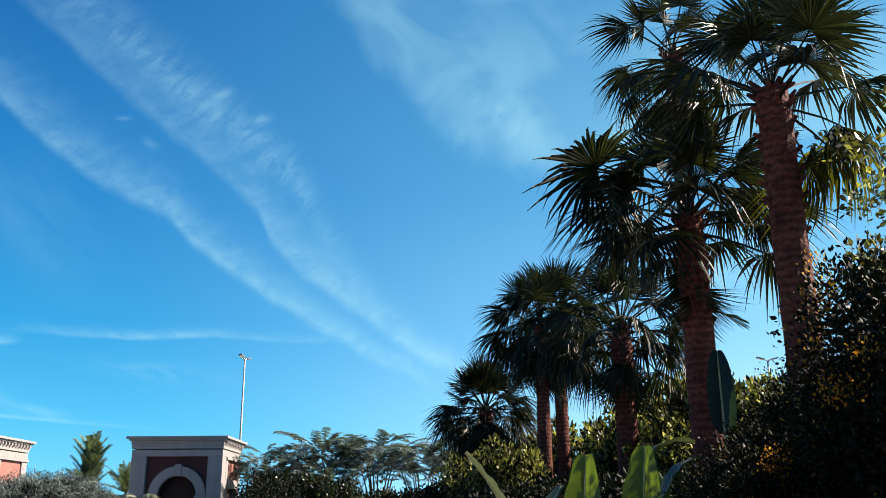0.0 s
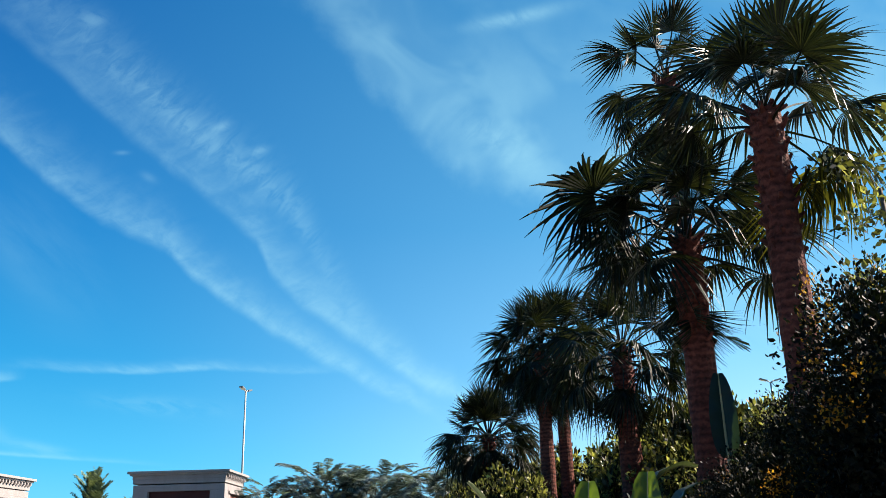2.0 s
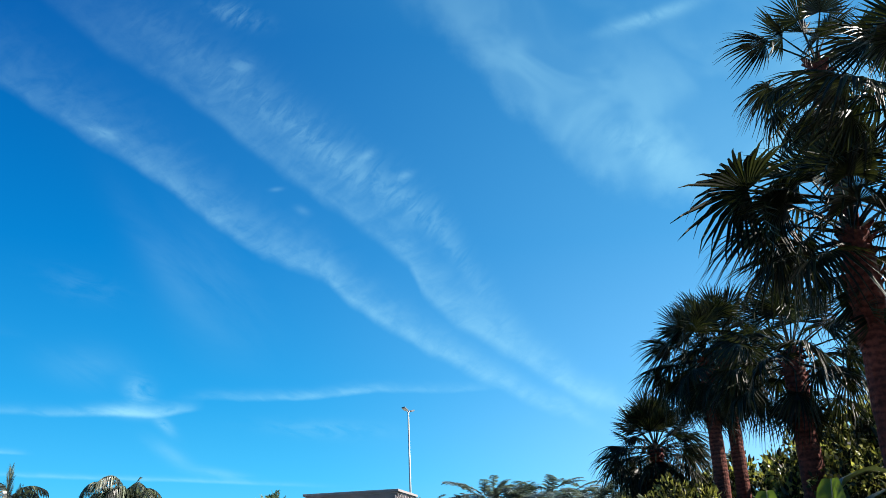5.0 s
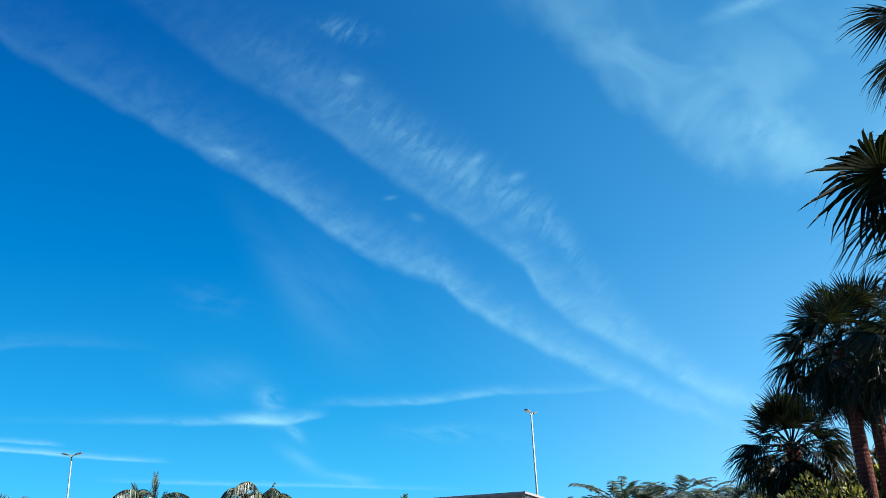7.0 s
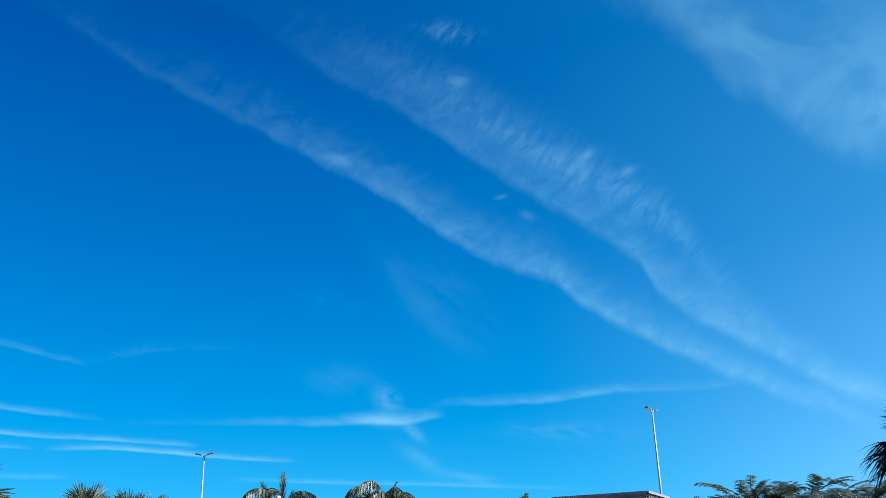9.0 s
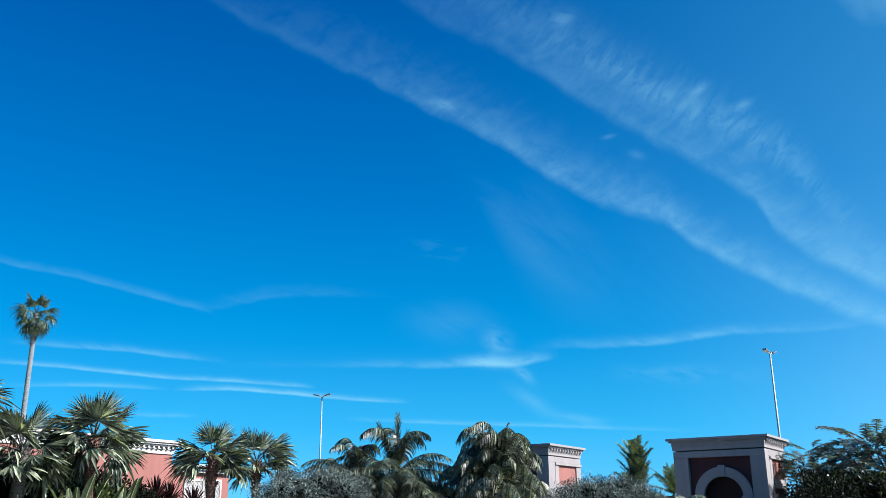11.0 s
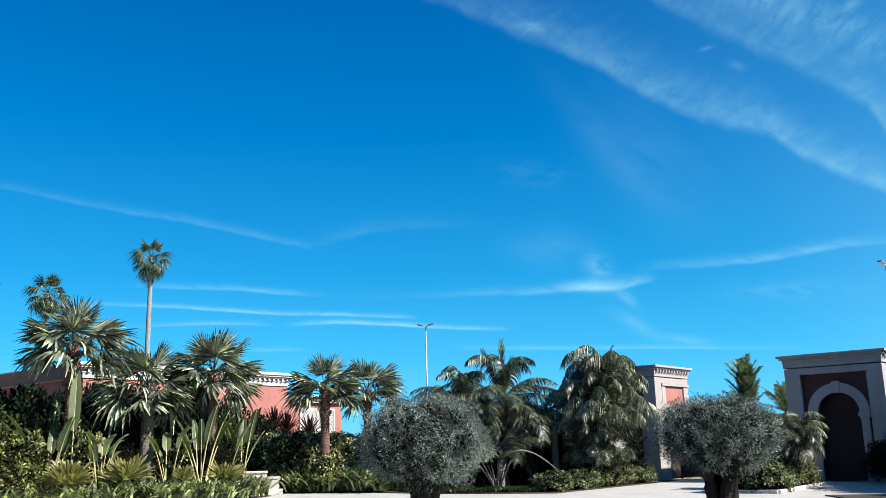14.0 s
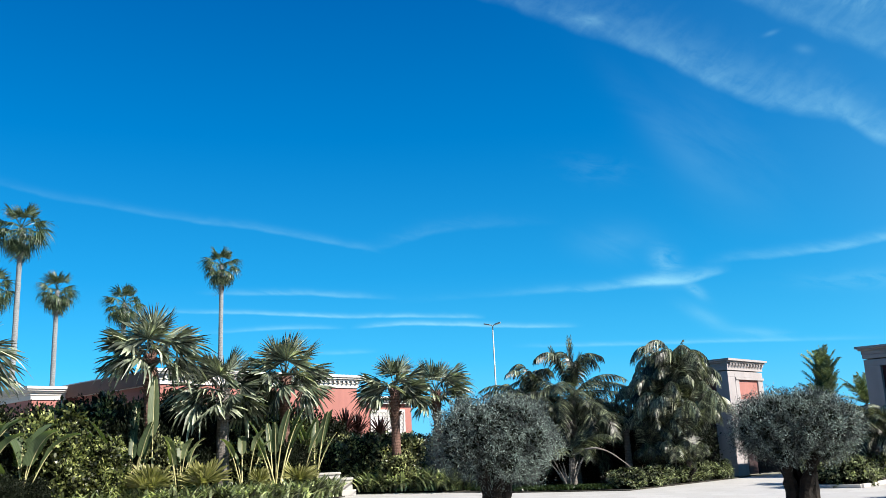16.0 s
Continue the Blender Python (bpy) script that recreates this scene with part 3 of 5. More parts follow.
def curtain_frond(rng, length=3.9, n=56, leaflet=1.0, rise=80.0, fall=2.4, start=0.3, width=0.028, bend=0.4):
    """A long pinnate leaf that stands up, bends over near its end and lets its leaflets hang."""
    pts, p, steps = [], Vector((0, 0, 0)), 18
    for i in range(steps + 1):
        pts.append(p.copy())
        q = min(1.0, max(0.0, (i / steps - bend) / (1.0 - bend)))
        ang = max(radians(rise) - fall * q * q * (3 - 2 * q), -1.45)
        p = p + Vector((0, math.cos(ang), math.sin(ang))) * (length / steps)
    parts = [tube(pts, [0.028 * (1 - 0.85 * i / steps) for i in range(steps + 1)], 4)]
    verts, faces = [], []
    for side in (-1, 1):
        for k in range(n):
            s = start + (1 - start) * (k + rng.uniform(0, 0.7)) / n
            i = int(min(s, 0.999) * steps)
            c = pts[i].lerp(pts[i + 1], min(s, 0.999) * steps - i)
            t = (pts[i + 1] - pts[i]).normalized()
            ln = leaflet * (0.45 + 0.55 * math.sin(math.pi * min(1, (s - start) / (1 - start) * 0.75 + 0.2))) * rng.uniform(0.8, 1.15)
            d = (Vector((side, 0, 0)) * rng.uniform(0.6, 1.0) + t * rng.uniform(0.3, 0.9) + Vector((0, 0, 0.1))).normalized()
            w0, b, q = (t + Vector((0, 0, 0.2))).normalized() * width * rng.uniform(0.8, 1.2), len(verts), c
            for j, w in enumerate((0.7, 1.0, 0.85, 0.6, 0.06)):
                verts += [q - w0 * w, q + w0 * w]
                d = (d + Vector((rng.uniform(-0.08, 0.08), rng.uniform(-0.08, 0.08), -0.62))).normalized()
                q = q + d * ln / 4
                if j:
                    faces.append((b + 2 * j - 2, b + 2 * j - 1, b + 2 * j + 1, b + 2 * j))
    parts.append((verts, faces))
    return join(parts)


def paddle_leaf(rng, stalk=0.9, blade=1.1, width=0.2, lean=0.25, bend=1.5):
    """A banana-like leaf: stalk and a long blade folded along its midrib; stands along +z and bends to +y."""
    steps = 16
    pts, p, ang = [], Vector((0, 0, 0)), math.pi / 2 - lean * (0.3 if bend < 2 else 0.04)
    for i in range(steps + 1):
        pts.append(p.copy())
        p = p + Vector((0, math.cos(ang), math.sin(ang))) * ((stalk + blade) / steps)
        ang -= lean / steps * (0.4 + 2.2 * (i / steps) ** 1.5 if bend < 2 else 5.0 * (i / steps) ** bend)
    verts, faces = [], []
    cut0 = stalk / (stalk + blade)
    rows = 15
    for side in (-1, 1):
        b = len(verts)
        for k in range(rows + 1):
            u = k / rows
            s = cut0 + (1 - cut0) * u
            f = min(s, 0.999) * steps
            i = int(f)
            c = pts[i].lerp(pts[i + 1], f - i)
            t = (pts[i + 1] - pts[i]).normalized()
            up = Vector((1, 0, 0)).cross(t)
            w = width * (max(0.0, math.sin(math.pi * (0.04 + 0.93 * u ** 0.75)))) ** 0.45
            wave = rng.uniform(-0.015, 0.015)
            e = c + Vector((side, 0, 0)) * w * 0.93 + up * (w * 0.35 + wave)
            verts += [c, c.lerp(e, 0.55) + up * 0.012, e]
            if k:
                a = b + 3 * (k - 1)
                faces += [(a, a + 1, a + 4, a + 3), (a + 1, a + 2, a + 5, a + 4)]
    return (verts, faces), tube(pts, [0.03 * (1 - 0.8 * i / steps) for i in range(steps + 1)], 5)


def leaf_cloud(rng, lumps, count, size, long=2.2, shell=0.45, rough=0.22, hang=0.0):
    """Many small folded leaves scattered through lumps (centre, radii), denser towards their skins."""
    vol = np.array([l[1][0] * l[1][1] + l[1][1] * l[1][2] + l[1][0] * l[1][2] for l in lumps])
    pick = rng.choice(len(lumps), count, p=vol / vol.sum())
    cen = np.array([l[0] for l in lumps])[pick]
    rad = np.array([l[1] for l in lumps])[pick]
    d = rng.normal(size=(count, 3))
    d /= np.linalg.norm(d, axis=1, keepdims=True)
    bump = 1 + rough * np.sin(d[:, :1] * 7 + cen[:, :1] * 3) * np.cos(d[:, 1:2] * 6 + cen[:, 1:2] * 5 + d[:, 2:] * 5)
    r = (1 - shell * rng.random((count, 1)) ** 1.6) * bump * (1 + np.clip(0.05 * rng.normal(size=(count, 1)), -0.08, 0.08))
    p = cen + d * rad * r
    a = d + 0.8 * rng.normal(size=(count, 3)) + np.array([0, 0, 0.35 - hang])
    a /= np.linalg.norm(a, axis=1, keepdims=True)
    b = np.cross(a, rng.normal(size=(count, 3)))
    b /= np.linalg.norm(b, axis=1, keepdims=True)
    s = size * rng.uniform(0.6, 1.3, (count, 1))
    v = np.stack([p, p + a * s * long * 0.5 + b * s * 0.5, p + a * s * long, p + a * s * long * 0.5 - b * s * 0.5], 1).reshape(-1, 3)
    f = np.arange(count * 4).reshape(-1, 4)
    return v, f


def cloud_mesh(name, v, f, mat):
    me = bpy.data.meshes.new(name)
    me.vertices.add(len(v))
    me.vertices.foreach_set("co", v.ravel())
    me.loops.add(f.size)
    me.loops.foreach_set("vertex_index", f.ravel())
    me.polygons.add(len(f))
    me.polygons.foreach_set("loop_start", np.arange(len(f)) * f.shape[1])
    me.update(calc_edges=True)
    me.materials.append(mat)
    return me


rng = random.Random(7)
nrng = np.random.default_rng(11)


def fan_set(mat, many, **kw):
    out = []
    for _ in range(many):
        v, f = fan_frond(rng, **kw)
        out.append(mesh_of("frond", v, f, mat))
    return out


FANS_NEAR = fan_set(FAN_SHADED, 4, petiole=1.1, blade=0.92, n=36, droop=0.55, cut=0.44)
FANS_NEAR += fan_set(FAN_SHADED, 2, petiole=1.05, blade=0.88, n=36, droop=0.9, sag=0.4, cut=0.42, fold=0.35)
FANS_SKIRT = fan_set(FAN_SHADED, 3, petiole=0.7, blade=0.85, n=32, droop=0.8, sag=0.5, cut=0.42, fold=0.55, spread=200)
# glow of sun through hanging fronds is put into a yellower leaf colour
FAN_BACKLIT = material("fan_leaf_backlit", leafy((0.012, 0.014, 0.004), (0.11, 0.1, 0.018), clear=0.55, rough=0.5, spec=0.2))
FANS_BACKLIT = fan_set(FAN_BACKLIT, 3, petiole=0.9, blade=0.9, n=34, droop=0.8, sag=0.45, cut=0.5, fold=0.4)
FANS_SIDE = fan_set(FAN_BACKLIT, 1, petiole=0.2, blade=0.44, n=11, droop=0.1, sag=0.15, cut=0.82, fold=0.3, spread=62)
FANS_YOUNG = fan_set(FAN_SHADED, 2, petiole=0.9, blade=0.85, n=30, droop=0.12, spread=200, sag=0.0)
FANS_OLD = fan_set(FAN_DEAD, 2, petiole=1.0, blade=0.85, n=26, droop=0.8, sag=0.3, cut=0.35)
FANS_LIT = fan_set(FAN_SUNLIT, 4, petiole=0.75, blade=0.98, n=24, droop=0.16, cut=0.66, fold=0.25, spread=240)
FANS_LIT += fan_set(FAN_SUNLIT, 3, petiole=0.8, blade=0.96, n=24, droop=0.42, sag=0.35, cut=0.6, fold=0.4, spread=240)
FAN_MID = material("fan_leaf_mid", leafy((0.012, 0.026, 0.012), (0.13, 0.175, 0.09), clear=0.2))
FANS_MID = fan_set(FAN_MID, 4, petiole=0.95, blade=0.9, n=26, droop=0.7, cut=0.42)
FANS_MID_YOUNG = fan_set(FAN_MID, 2, petiole=0.8, blade=0.85, n=26, droop=0.15, spread=200, sag=0.0)
FANS_LIT_YOUNG = fan_set(FAN_SUNLIT, 2, petiole=0.7, blade=0.85, n=28, droop=0.12, spread=190, sag=0.0)
FANS_LOW = fan_set(material("low_fan_leaf", leafy((0.1, 0.105, 0.03), (0.319, 0.308, 0.132), clear=0.3)), 3, petiole=0.35, blade=0.85, n=16, droop=0.12, spread=150, sag=0.1, cut=0.72)


def feather_set(mat, many, **kw):
    return [mesh_of("frond", *feather_frond(rng, **kw), mat) for _ in range(many)]


def fronds_by_rise(mats, rises, **kw):
    """Fronds for several steepnesses, so that every leaflet hangs plumb."""
    return [(r, mesh_of("frond", *feather_frond(rng, rise=r, **kw), mats[k % len(mats)])) for k, r in enumerate(rises)]


def choose(fronds, rise):
    """The mesh that suits a rise, and the turn that is left over."""
    if not isinstance(fronds[0], tuple):
        return rng.choice(fronds), rise
    near = sorted(fronds, key=lambda q: abs(q[0] - rise))[:2]
    r, me = rng.choice(near)
    return me, max(-6.0, min(6.0, rise - r))


FOX_LEAF = material("foxtail_leaf", leafy((0.03, 0.05, 0.025), (0.3, 0.36, 0.2), clear=0.25, rough=0.6, spec=0.08))
# highlights on hanging leaflets are put into this lighter copy of FEATHER
FEATHER_LIT = material("feather_leaf_lit", leafy((0.012, 0.019, 0.012), (0.52, 0.56, 0.43), clear=0.18, rough=0.4, spec=0.4, clump=2.6))
COCO = fronds_by_rise((FEATHER,), (-35, -20, -8, 4, 16, 28, 40, 52, 64), length=2.7, n=56, leaflet=0.72, arch=1.5, hang=0.9, width=0.019)
SPEAR = feather_set(FEATHER, 2, length=2.1, n=70, leaflet=0.62, arch=0.12, hang=0.02, width=0.024, sweep=3.6, start=0.05)
WEEP = fronds_by_rise((FEATHER, FEATHER_LIT), (-30, -12, 5, 20, 32, 44, 54, 62, 70, 77, 84, 88), length=2.5, n=44, leaflet=1.15, arch=1.75, hang=0.95, width=0.027, start=0.12)
CURTAIN = [(r, mesh_of("frond", *curtain_frond(rng, rise=r, n=80, width=0.021), (FEATHER_LIT, FEATHER_LIT, FEATHER)[k % 3])) for k, r in enumerate((62, 68, 73, 78, 82, 86, 89))]
PLUME = [(r, mesh_of("frond", *curtain_frond(rng, 2.5, 44, 0.6, r, 2.0, 0.2, 0.022, 0.3), FEATHER)) for r in (64, 72, 80, 86)]
FOX = feather_set(FOX_LEAF, 3, length=1.9, n=80, leaflet=0.4, arch=0.6, hang=0.1, width=0.016, start=0.08)
STIFF = fronds_by_rise((FEATHER_LIT, FEATHER), (52, 60, 68, 76, 84), length=2.7, n=60, leaflet=0.7, arch=0.55, hang=0.6, width=0.023, start=0.22)
COCO_DRY = feather_set(FEATHER_DRY, 1, length=2.4, n=36, leaflet=0.3, arch=2.0, hang=1.2, width=0.016)


def aim(origin, azim, rise, scale, roll=0.0):
    """Pose of a leaf whose +y points by azimuth and rise (degrees)."""
    m = Matrix.Rotation(radians(azim), 4, "Z") @ Matrix.Rotation(radians(rise), 4, "X") @ Matrix.Rotation(radians(roll), 4, "Y")
    return Matrix.Translation(origin) @ m @ Matrix.Scale(scale, 4)


def trunk_mesh(rng, height, r0, r1, mat, rings=26, boots=True, lean=(0, 0), bulge=0.0):
    sides = 18
    pts, rad = [], []
    for i in range(rings + 1):
        s = i / rings
        pts.append(Vector((lean[0] * s * s, lean[1] * s * s, height * s)))
        rad.append((r0 + (r1 - r0) * s ** 0.8 + bulge * math.exp(-((s - 0.08) / 0.1) ** 2)) * rng.uniform(0.965, 1.035))
    v, f = tube(pts, rad, sides)
    v = [p + Vector((rng.uniform(-1, 1), rng.uniform(-1, 1), rng.uniform(-1, 1))) * r0 * 0.025 for p in v]
    parts = [(v, f)]
    if boots:
        for k in range(70):
            s = 1 - 0.3 * (k / 70) ** 1.3
            a = k * 2.399 + rng.uniform(-0.1, 0.1)
            c = Vector((lean[0] * s * s, lean[1] * s * s, height * s))
            o = Vector((math.cos(a), math.sin(a), 0))
            r = r1 * 0.85
            e = c + o * (r + rng.uniform(0.05, 0.13)) + Vector((0, 0, rng.uniform(0.08, 0.2)))
            parts.append(tube([c + o * r * 0.7, e], [0.06, 0.025], 4))
    return mesh_of("trunk", *join(parts), mat)


def fan_palm(label, x, y, height, r0, r1, fans, young, count, scale, group, old=None, n_old=0, lean=(0, 0), mat=None,
             low=-35, high=80, boots=True, name="fan_palm", base_z=0.0, old_size=1.0):
    palm = thing(name, label, "palm tree", pose(x, y, base_z), group)
    put("trunk", trunk_mesh(rng, height, r0, r1, mat or BARK_PALM, boots=boots, lean=lean), palm)
    top = Vector((lean[0], lean[1], height))
    for k in range(count):
        s = (k + 0.5) / count
        rise = high + (low - high) * s ** 0.85 + rng.uniform(-7, 7)
        az = k * 137.5 + rng.uniform(-14, 14)
        me = rng.choice(young if s < 0.26 and young else fans)
        put("frond", me, palm, aim(top + Vector((0, 0, 0.12 - 0.35 * s)), az, rise, scale * rng.uniform(0.85, 1.1), rng.uniform(-25, 25)))
    for k in range(n_old):
        az = k * 137.5 + rng.uniform(-20, 20)
        put("dead_frond", rng.choice(old), palm, aim(top + Vector((0, 0, -0.3 - 0.5 * rng.random())), az, rng.uniform(-80, -52), old_size * scale * rng.uniform(0.7, 0.95), rng.uniform(-20, 20)),
            "hanging old frond")
    return palm


def feather_palm(label, x, y, height, fronds, count, scale, low, high, group="", ups=None, n_up=0, r0=0.16, r1=0.1, mat=None, lean=(0, 0), name="feather_palm", dry=0, fallen=None, spear=False):
    palm = thing(name, label, "palm tree", pose(x, y, 0), group)
    put("trunk", trunk_mesh(rng, height, r0, r1, mat or BARK_GREY, boots=False, lean=lean), palm)
    top = Vector((lean[0], lean[1], height))
    for k in range(count):
        s = (k + 0.5) / count
        me, rest = choose(fronds, high + (low - high) * s + rng.uniform(-6, 6))
        put("frond", me, palm, aim(top, k * 137.5 + rng.uniform(-15, 15), rest, scale * rng.uniform(0.8, 1.1), rng.uniform(-12, 12)))
    for k in range(n_up):
        me, rest = choose(ups, 66 + 6 * (k % 5))
        put("frond", me, palm, aim(top, k * 137.5 + 250, rest, scale * rng.uniform(0.85, 1.1), rng.uniform(-12, 12)))
    for k in range(dry):
        put("dry_frond", rng.choice(COCO_DRY), palm, aim(top, k * 97 + 40, rng.uniform(-25, 10), scale * 0.8), "dry grey-tan hanging frond")
    for k in range(3 if spear else 0):
        put("spear_leaf", SPEAR[k % 2], palm, aim(top, 120 * k + 30, 62 + 4 * k, scale * (1.05 - 0.12 * k), 60 * k))
    if fallen:
        line = [Vector((0.16 * k, 0, 0.55 * math.sin(0.22 * k + 0.5) - 0.02 * k)) for k in range(13)]
        put("dry_frond", mesh_of("dry_frond", *tube(line, [0.045 - 0.0025 * k for k in range(13)], 6), BARK_PALE, True), palm,
            Matrix.Translation((0.2, -0.1, height - 0.15)) @ Matrix.Rotation(radians(fallen), 4, "Z"), "dry pale bare arching leaf stalk")
    return palm


def palm_clump(label, x, y, stems, fronds, per_stem, scale, group, low=-35, high=70, ups=None, n_up=0):
    """Several palm stems of different height from one root, their fronds falling to all sides."""
    palm = thing("palm_clump", label, "palm clump", pose(x, y, 0), group)
    for sx, sy, h, *q in stems:
        q = q[0] if q else 1.0
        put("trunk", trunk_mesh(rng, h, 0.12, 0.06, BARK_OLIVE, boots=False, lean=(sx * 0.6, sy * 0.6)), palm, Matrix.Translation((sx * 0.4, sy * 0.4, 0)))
        top = Vector((sx, sy, h))
        for k in range(per_stem):
            s = (k + 0.5) / per_stem
            me, rest = choose(fronds, high + (low - high) * s + rng.uniform(-8, 8))
            put("frond", me, palm, aim(top, k * 137.5 + rng.uniform(-20, 20), rest, q * scale * rng.uniform(0.75, 1.1), rng.uniform(-10, 10)))
        for k in range(n_up):
            me, rest = choose(ups, rng.uniform(72, 86))
            put("frond", me, palm, aim(top, rng.uniform(0, 360), rest, scale * rng.uniform(0.8, 1.05), rng.uniform(-10, 10)))
    return palm


# ---- buildings ----
def cornice(parent, x0, x1, y0, y1, z, depth=0.28, tall=0.55, dent=True, front=True, mat=None, plain=False):
    """A moulded cornice round a flat-topped block, its top at z, with dentils."""
    mat = mat or WHITE
    bm = bmesh.new()
    steps = ((0.0, 0.12, depth), (0.12, 0.2, depth * 0.82), (0.2, 0.27, depth * 0.6), (0.27, 0.4, depth * 0.28), (0.4, tall, depth * 0.16))
    if plain:
        steps = ((0.0, 0.09, depth), (0.09, 0.16, depth * 0.6), (0.16, 0.3, depth * 0.2), (0.3, tall, depth * 0.1))
    for a, b, d in steps:
        block(bm, x0 - d, x1 + d, y0 - d, y1 + d, z - b, z - a, 0.012)
    part("cornice", bm, mat, parent, "moulded pale cornice")
    if dent:
        dm = bmesh.new()
        block(dm, -0.06, 0.06, -0.05, 0.05, -0.05, 0.05, 0.008)
        me = from_bm("dentil", dm, mat)
        zc, d = z - (0.23 if plain else 0.33), depth * (0.2 if plain else 0.28) + 0.03
        nx, ny = max(2, round((x1 - x0) / 0.27)), max(2, round((y1 - y0) / 0.27))
        spots = [(x0 + (x1 - x0) * (i + 0.5) / nx, y0 - d) for i in range(nx) if front] + [(x1 + d, y0 + (y1 - y0) * (i + 0.5) / ny) for i in range(ny)]
        for px, py in spots:
            put("dentil", me, parent, Matrix.Translation((px, py, zc)))


def arch_sheet(bm, x0, x1, z0, z1, cx, rad, spring, y_front, y_back, seg=20):
    """An upright slab with an arched opening cut through it."""
    out, inn = [], []
    for i in range(seg + 1):
        a = math.pi - math.pi * i / seg
        ix, iz = cx + rad * math.cos(a), spring + rad * math.sin(a)
        inn.append((ix, iz))
        ox = x0 + (x1 - x0) * i / seg
        out.append((ox, z1))
    inn = [(cx - rad, z0)] + inn + [(cx + rad, z0)]
    out = [(x0, z0)] + out + [(x1, z0)]
    rows = []
    for y in (y_front, y_back):
        rows.append(([bm.verts.new((a, y, b)) for a, b in out], [bm.verts.new((a, y, b)) for a, b in inn]))
    (fo, fi), (bo, bi) = rows
    for i in range(len(out) - 1):
        bm.faces.new((fo[i], fo[i + 1], fi[i + 1], fi[i]))
        bm.faces.new((bo[i + 1], bo[i], bi[i], bi[i + 1]))
        bm.faces.new((fi[i], fi[i + 1], bi[i + 1], bi[i]))
        bm.faces.new((fo[i + 1], fo[i], bo[i], bo[i + 1]))


def arch_ring(bm, cx, r0, r1, spring, y0, y1, seg=22):
    prev = None
    for i in range(seg + 1):
        a = math.pi * i / seg
        c, s = math.cos(a), math.sin(a)
        q = [bm.verts.new((cx + r * c, y, spring + r * s)) for r, y in ((r0, y0), (r1, y0), (r1, y1), (r0, y1))]
        if prev:
            for k in range(4):
                bm.faces.new((prev[k], prev[(k + 1) % 4], q[(k + 1) % 4], q[k]))
        else:
            bm.faces.new(q)
        prev = q
    bm.faces.new(prev[::-1])


def gate_pavilion(label, x0, x1, y0, y1, h, group):
    """A small gatehouse: stone frame, red panels, arched doorway to the front."""
    w, d = x1 - x0, y1 - y0
    p = thing("gate_pavilion", label, "gatehouse", pose(x0, y0, 0), group)
    pil, beam = 0.56, h - 0.74
    core = bmesh.new()
    block(core, 0.3, w - 0.3, 0.62, d - 0.2, 0, h - 0.1)
    part("core_wall", core, RED, p)
    for nm, a, b in (("pilaster", 0.0, pil), ("pilaster", w - pil, w)):
        bm = bmesh.new()
        block(bm, a, b, 0, 0.6, 0, beam, 0.015)
        block(bm, a - 0.04, b + 0.04, -0.05, 0.63, 0, 0.45, 0.02)
        part(nm, bm, STONE, p, "pale stone corner pier")
    bm = bmesh.new()
    block(bm, 0, w, 0, 0.6, beam + 0.001, h - 0.5, 0.015)
    part("lintel", bm, STONE, p)
    cx, rad, spring = w / 2 + 0.05, 0.74, 2.42
    bm = bmesh.new()
    arch_sheet(bm, pil, w - pil, 0, beam, cx, rad, spring, 0.2, 0.55)
    part("front_panel", bm, RED, p, "red rendered panel with shade in its deep colour")
    bm = bmesh.new()
    arch_ring(bm, cx, rad - 0.01, rad + 0.34, spring, 0.08, 0.26)
    part("arch_moulding", bm, STONE, p, "pale stone arch surround")
    bm = bmesh.new()
    block(bm, cx - 0.13, cx + 0.13, 0.03, 0.28, spring + rad - 0.03, spring + rad + 0.4, 0.02)
    part("keystone", bm, STONE, p)
    for sx in (-1, 1):
        bm = bmesh.new()
        a, b = sorted((cx + sx * (rad - 0.06), cx + sx * (rad + 0.36)))
        block(bm, a, b, 0.02, 0.3, spring - 0.16, spring, 0.015)
        block(bm, a + 0.04, b - 0.04, 0.06, 0.28, spring - 0.24, spring - 0.16, 0.01)
        part("impost", bm, STONE, p)
        bm = bmesh.new()
        block(bm, a + 0.06, b - 0.08, 0.1, 0.26, 0, spring - 0.24, 0.01)
        part("jamb", bm, STONE, p)
    bm = bmesh.new()
    block(bm, cx - rad - 0.05, cx + rad + 0.05, 0.555, 0.61, 0.0, spring + rad + 0.05)
    for i in range(-2, 3):
        block(bm, cx + i * rad / 2.6 - 0.16, cx + i * rad / 2.6 + 0.16, 0.53, 0.555, 0.2, spring - 0.1, 0.008)
    part("door", bm, DOOR_WOOD, p, "panelled door with shade in its dark red-brown")
    # side towards the sun: corner piers, beam, sunk panel
    for a, b in ((0.63, 0.95), (d - 0.45, d)):
        bm = bmesh.new()
        block(bm, w - 0.3, w, a, b, 0, beam, 0.015)
        part("pilaster", bm, STONE, p)
    bm = bmesh.new()
    block(bm, w - 0.3, w, 0.605, d, beam + 0.001, h - 0.5, 0.015)
    block(bm, w - 0.3, w + 0.05, 0.605, d + 0.02, beam - 0.1, beam - 0.005, 0.012)
    part("lintel", bm, STONE, p)
    bm = bmesh.new()
    block(bm, w - 0.32, w - 0.06, 0.955, d - 0.455, 3.04, beam - 0.105)
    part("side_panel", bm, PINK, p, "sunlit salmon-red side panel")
    bm = bmesh.new()
    block(bm, w - 0.31, w + 0.03, 0.955, d - 0.455, 2.72, 3.035, 0.015)
    part("side_lintel", bm, STONE, p)
    bm = bmesh.new()
    block(bm, w - 0.33, w - 0.24, 0.955, d - 0.455, 0, 2.715)
